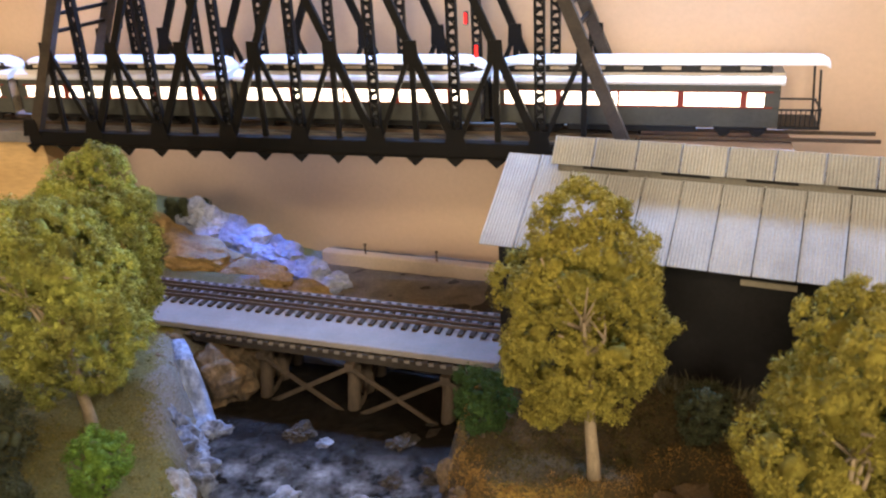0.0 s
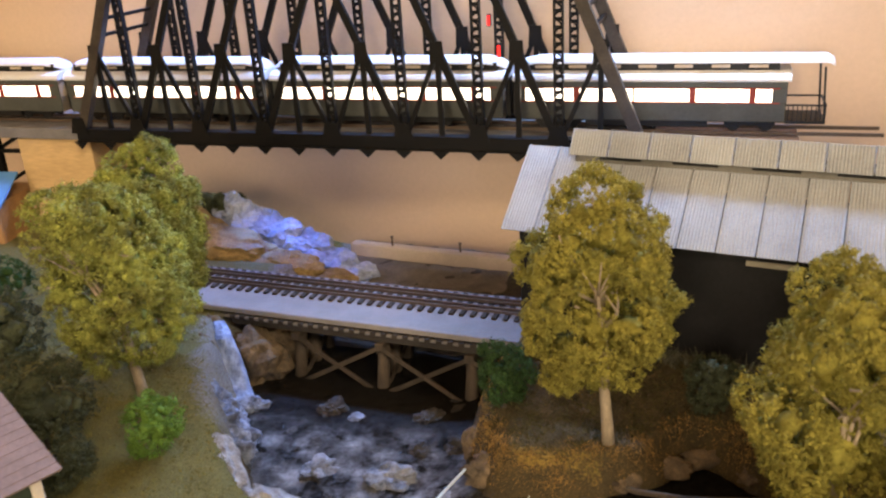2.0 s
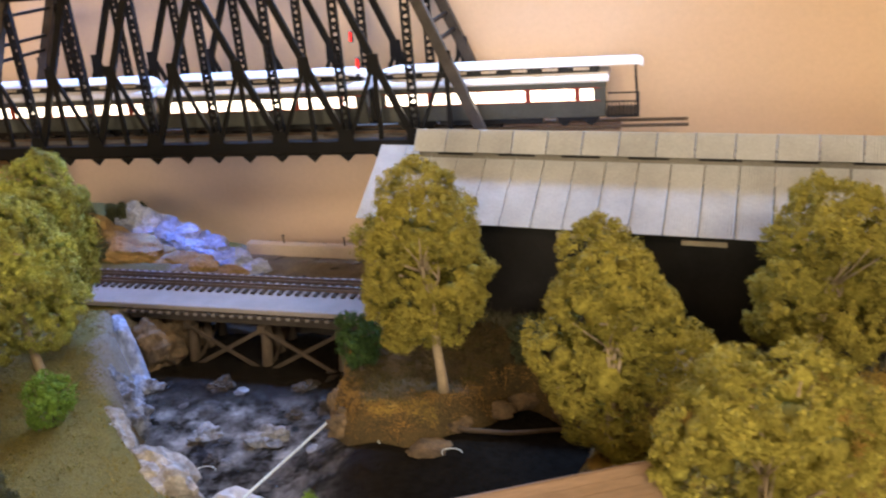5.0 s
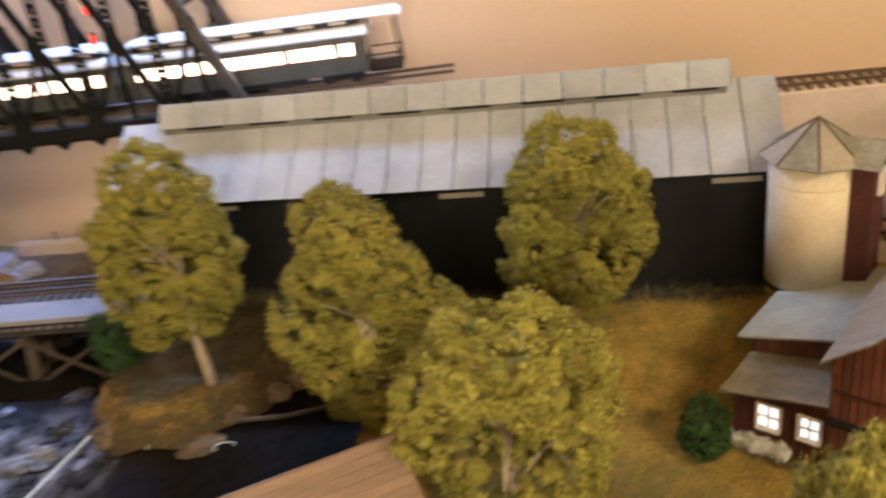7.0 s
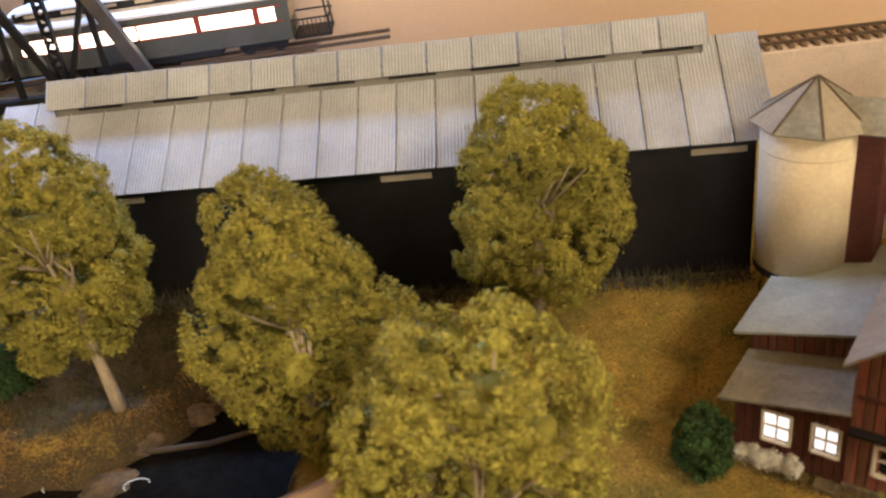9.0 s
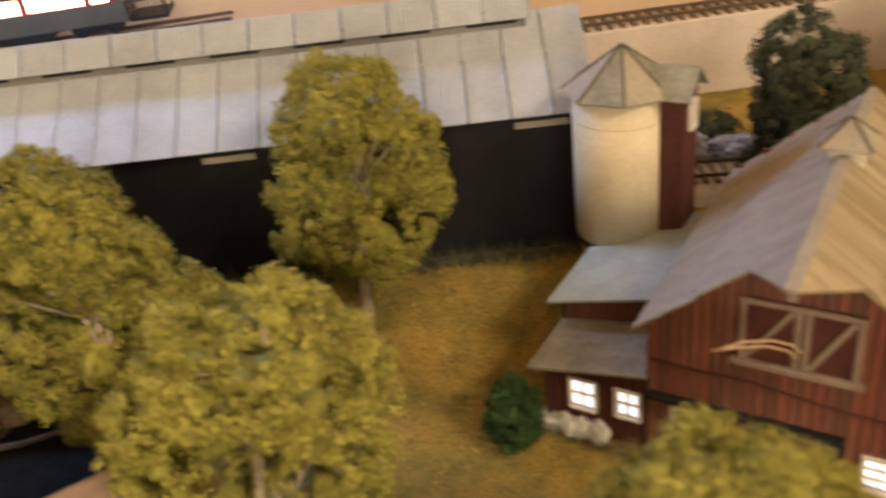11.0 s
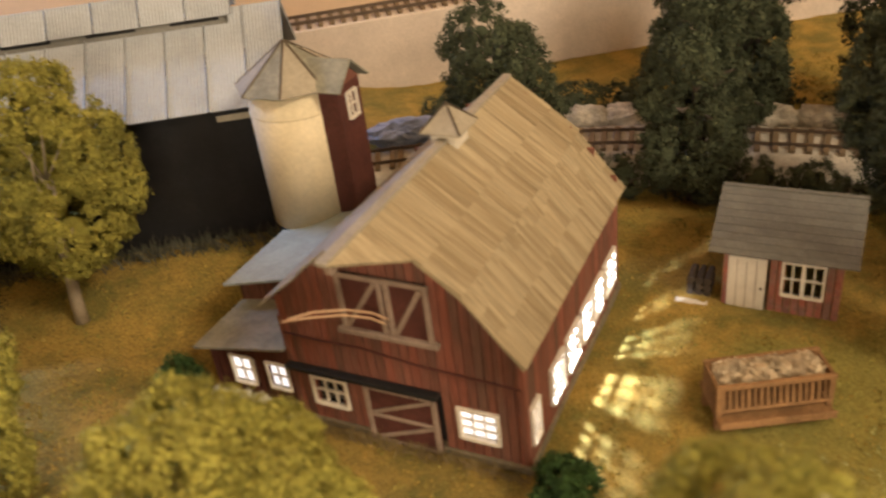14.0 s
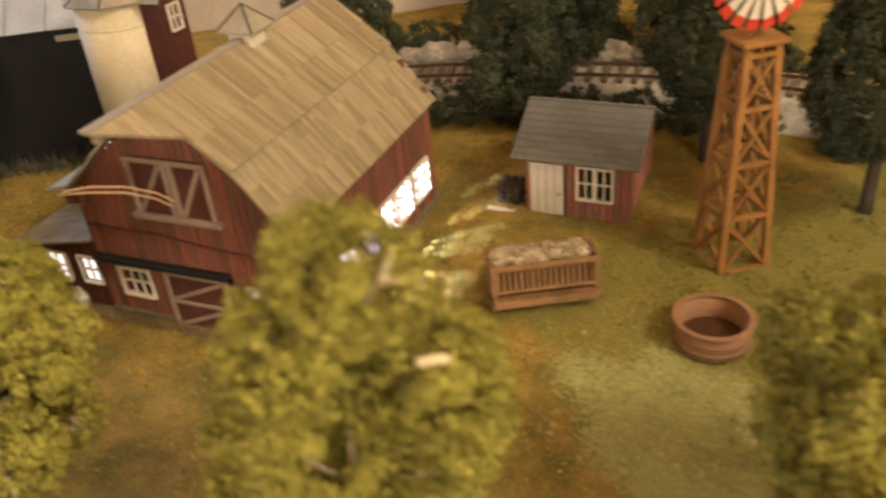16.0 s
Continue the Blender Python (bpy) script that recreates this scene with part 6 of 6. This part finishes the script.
def rear_track():
    """The curved track on pale ballast behind the farmyard."""
    t = thing("rear_track", 0, 0, 0, 0, "curved model track on pale ballast behind the farmyard", "track")
    line = [(33.5, 35.9), (36.7, 35.1), (42.5, 33.2), (47.8, 30.8), (55.2, 25.8), (60.5, 20.5), (64.0, 15.5), (66.5, 10.0), (68, 4)]
    pts = []
    for i in range(len(line) - 1):
        p0, p1, p2, p3 = [Vector((*line[max(0, min(len(line) - 1, j))], 0)) for j in (i - 1, i, i + 1, i + 2)]
        for k in range(10):
            f = k / 10
            pts.append(0.5 * (2 * p1 + (p2 - p0) * f + (2 * p0 - 5 * p1 + 4 * p2 - p3) * f * f + (3 * p1 - p0 - 3 * p2 + p3) * f ** 3))
    bed, z = Shape(), 1.3
    prof = [(-3.0, z - 1.6), (-2.3, z - 0.35), (-1.9, z), (1.9, z), (2.3, z - 0.35), (3.0, z - 1.6)]
    for i, p in enumerate(pts):
        d = (pts[min(i + 1, len(pts) - 1)] - pts[max(i - 1, 0)]).normalized()
        s = Vector((d.y, -d.x, 0))
        bed.v += [tuple(p + s * (a + 0.12 * noise.noise(Vector((i * 0.7, a, 0)))) + Vector((0, 0, h))) for a, h in prof]
    m = len(prof)
    bed.f = [(i * m + j, (i + 1) * m + j, (i + 1) * m + j + 1, i * m + j + 1) for i in range(len(pts) - 1) for j in range(m - 1)]
    part("ballast", bed, BALLAST, t, "pale grey ballast bed", smooth=True)
    for a in (-0.83, 0.83):
        rail = Shape()
        q = []
        for i, p in enumerate(pts):
            d = (pts[min(i + 1, len(pts) - 1)] - pts[max(i - 1, 0)]).normalized()
            q.append(p + Vector((d.y, -d.x, 0)) * a + Vector((0, 0, z + 0.25)))
        for u in q:
            rail.v += [(u.x, u.y - 0.05, u.z - 0.1), (u.x, u.y + 0.05, u.z - 0.1), (u.x, u.y + 0.05, u.z + 0.1), (u.x, u.y - 0.05, u.z + 0.1)]
        rail.f = [(4 * i + j, 4 * i + (j + 1) % 4, 4 * i + 4 + (j + 1) % 4, 4 * i + 4 + j) for i in range(len(q) - 1) for j in range(4)]
        part("rail", rail, RAIL, t)
    acc = 0.0
    for u, v in zip(pts, pts[1:]):
        acc += (v - u).length
        if acc > 0.75:
            acc -= 0.75
            ang = math.degrees(math.atan2(v.y - u.y, v.x - u.x))
            part("tie", tie, TIE, t).matrix_basis = pose(u.x * CM, u.y * CM, z * CM, 0, 0, ang)
    return t


rear_track()
for k, (x, y, h, r) in enumerate(((43.4, 29.9, 2.0, 1.8), (46.2, 27.9, 2.0, 1.8), (48.6, 26.3, 1.8, 1.6), (51.4, 24.3, 1.9, 1.7), (53.9, 22.2, 1.9, 1.7), (55.8, 20.2, 1.8, 1.6), (57.6, 18.3, 1.9, 1.7), (60.4, 14.6, 1.9, 1.7), (41.0, 38.4, 1.8, 1.8), (44.2, 36.6, 1.9, 1.8), (47.6, 35.6, 1.8, 1.9), (50.8, 34.2, 1.9, 1.9), (54.0, 32.2, 1.9, 1.9), (57.0, 30.0, 1.9, 1.9), (60.0, 27.0, 1.9, 1.9), (63.2, 23.4, 1.9, 1.9))):
    bush("hedge_bush", x, y, h, r, DARK_GREEN, "dark green hedge bush beside the rear track", 90 + k)
for k, (x, y) in enumerate(((45.2, 34.9), (47.4, 33.9), (49.6, 32.8), (51.7, 31.4), (53.9, 29.9), (56.0, 28.6), (57.9, 27.0), (59.7, 25.2), (61.4, 23.3))):
    rock(x, y, 1.5, 1.3, 0.6, 0.75, CREAM_STONE, "pale rough stone in the wall behind the track", 120 + k, name="wall_stone", turn=-28 - 2.5 * k, group="stones behind the rear track", category="stone")
rock(37.6, 36.9, 1.9, 2.0, 0.8, 0.9, BLUE_PLASTER, "pale plaster rock beside the rear track", 105, turn=-12)
rock(40.8, 35.8, 1.7, 1.6, 0.7, 0.8, BLUE_PLASTER, "pale plaster rock beside the rear track", 107, turn=-20)
rock(13.6, 30.8, 1.0, 1.3, 0.9, 1.1, ROCK, "grey plaster rock under the trees", 106)
for k, (x, y) in enumerate(((24.8, 20.45), (25.1, 20.1), (25.5, 19.85), (25.75, 19.5), (26.15, 19.3), (26.4, 18.85), (25.2, 20.4), (25.9, 19.7), (26.5, 19.1), (24.95, 20.55), (25.35, 20.1), (26.0, 19.45), (26.25, 19.15), (25.6, 19.65))):
    bush("flower_bush", x, y, 0.56 + 0.12 * (k % 3), 0.29, CREAM_FLOWER, "round cream blossom bush by the lean-to wall", 110 + k, leaf=0.06, flakes=3000, z=-0.1)

# weeds along the walls and loose turf on the ground
def tufts(name, places, material, label, seed, leaf, per, spread, height, category="grass"):
    """Loose upright flakes: turf and weeds, one mesh."""
    rs = np.random.RandomState(seed)
    n = len(places) * per
    base = np.repeat(np.array(places, float), per, 0) + np.concatenate([rs.normal(0, spread, (n, 2)), np.zeros((n, 1))], 1)
    base[:, 2] = ground_height(base[:, 0], base[:, 1]) - 0.02
    side = rs.normal(0, 1, (n, 3)) * [1, 1, 0.2]
    side *= leaf * rs.uniform(0.4, 1.2, n)[:, None] / np.linalg.norm(side, axis=1)[:, None]
    top = rs.normal(0, 0.5, (n, 3)) * height + np.array([0, 0, 1]) * height * rs.uniform(0.3, 1.2, n)[:, None]
    v = np.stack([base - side, base + side, base + top], 1).reshape(-1, 3) * CM
    f = np.arange(n * 3)
    me = bpy.data.meshes.new(name)
    me.vertices.add(n * 3)
    me.vertices.foreach_set("co", v.ravel())
    me.loops.add(n * 3)
    me.loops.foreach_set("vertex_index", f.astype(np.int32))
    me.polygons.add(n)
    me.polygons.foreach_set("loop_start", np.arange(0, n * 3, 3, dtype=np.int32))
    me.update(calc_edges=True)
    me.materials.append(material)
    return tagged(new(name, me), label, category, kind="stuff")


rs = np.random.RandomState(77)
yard = rs.uniform((14, -8), (66, 36), (26000, 2))
wave = lumps(yard[:, 0], yard[:, 1], 6, 21)
bu = (yard[:, 0] - BX) * math.cos(math.radians(BROT)) + (yard[:, 1] - BY) * math.sin(math.radians(BROT))
bv = -(yard[:, 0] - BX) * math.sin(math.radians(BROT)) + (yard[:, 1] - BY) * math.cos(math.radians(BROT))
free = ~((bu > -13.6) & (bu < 0.2) & (bv > -0.2) & (bv < 11.5)) & (np.hypot(yard[:, 0] - 46.9, yard[:, 1] - 6.3) > 1.4)
Z0 = np.zeros((len(yard), 1))
dim = free & (yard[:, 0] + rs.normal(0, 1.5, len(yard)) > 45.5) & (yard[:, 1] + rs.normal(0, 1.5, len(yard)) < 13.5)
pale = dim & (yard[:, 0] + rs.normal(0, 1.0, len(yard)) < 47.5) & (yard[:, 1] + rs.normal(0, 1.0, len(yard)) < 7) | free & (yard[:, 0] + rs.normal(0, 1.4, len(yard)) > 40.8) & (yard[:, 0] < 46) & (yard[:, 1] + rs.normal(0, 1.4, len(yard)) < 6.6)
dim, free = dim & ~pale, free & ~pale & ~dim
tufts("turf", np.concatenate([yard, Z0], 1)[dim], MEADOW_FLAKE, "olive loose turf round the windmill", 8, 0.06, 6, 0.16, 0.10)
tufts("turf", np.concatenate([yard, Z0], 1)[pale], PALE_TURF, "pale green loose turf before the tub", 9, 0.06, 8, 0.16, 0.10)
gold = free & (wave + rs.normal(0, 0.5, len(yard)) > 0.0)
tufts("turf", np.concatenate([yard, Z0], 1)[gold], GOLD_TURF, "golden brown loose turf on the farmyard", 1, 0.06, 5, 0.16, 0.10)
tufts("turf", np.concatenate([yard, Z0], 1)[free & ~gold], GREEN_TURF, "olive green loose turf on the farmyard", 2, 0.06, 5, 0.16, 0.10)
left = rs.uniform((-42, 14), (-10, 41), (9000, 2))
left = left[gorge_distance(left[:, 0], left[:, 1]) < -0.3]
tufts("turf", np.concatenate([left, np.zeros((len(left), 1))], 1), BANK_FLAKE, "dark olive loose turf on the bank", 3, 0.06, 5, 0.16, 0.10)
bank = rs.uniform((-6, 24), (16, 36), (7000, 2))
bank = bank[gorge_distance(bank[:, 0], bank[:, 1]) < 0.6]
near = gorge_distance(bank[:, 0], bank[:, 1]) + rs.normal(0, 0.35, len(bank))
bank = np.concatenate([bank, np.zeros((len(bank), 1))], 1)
tufts("turf", bank[near > -0.5], RIM_TURF, "rusty orange loose turf on the stream bank's rim", 4, 0.05, 18, 0.16, 0.08)
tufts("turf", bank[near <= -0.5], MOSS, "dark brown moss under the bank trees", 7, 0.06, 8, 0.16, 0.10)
ws = np.linspace(2, 36, 130)
foot = np.stack([-4.5 + ws * 0.98 - 0.199 * 4.7, 42.08 - ws * 0.199 - 0.98 * 4.7, 0 * ws], 1)
tufts("weeds", foot, GREY_WEED, "grey-green weeds along the warehouse wall", 5, 0.05, 40, 0.45, 0.5, "weeds")
gs = np.linspace(-13, 0, 60)
c, sn = math.cos(math.radians(BROT)), math.sin(math.radians(BROT))
foot = np.stack([BX + gs * c + 0.35 * sn, BY + gs * sn - 0.35 * c, 0 * gs], 1)
tufts("weeds", foot, STRAW, "dry straw weeds along the barn foot", 6, 0.03, 40, 0.18, 0.35, "weeds")
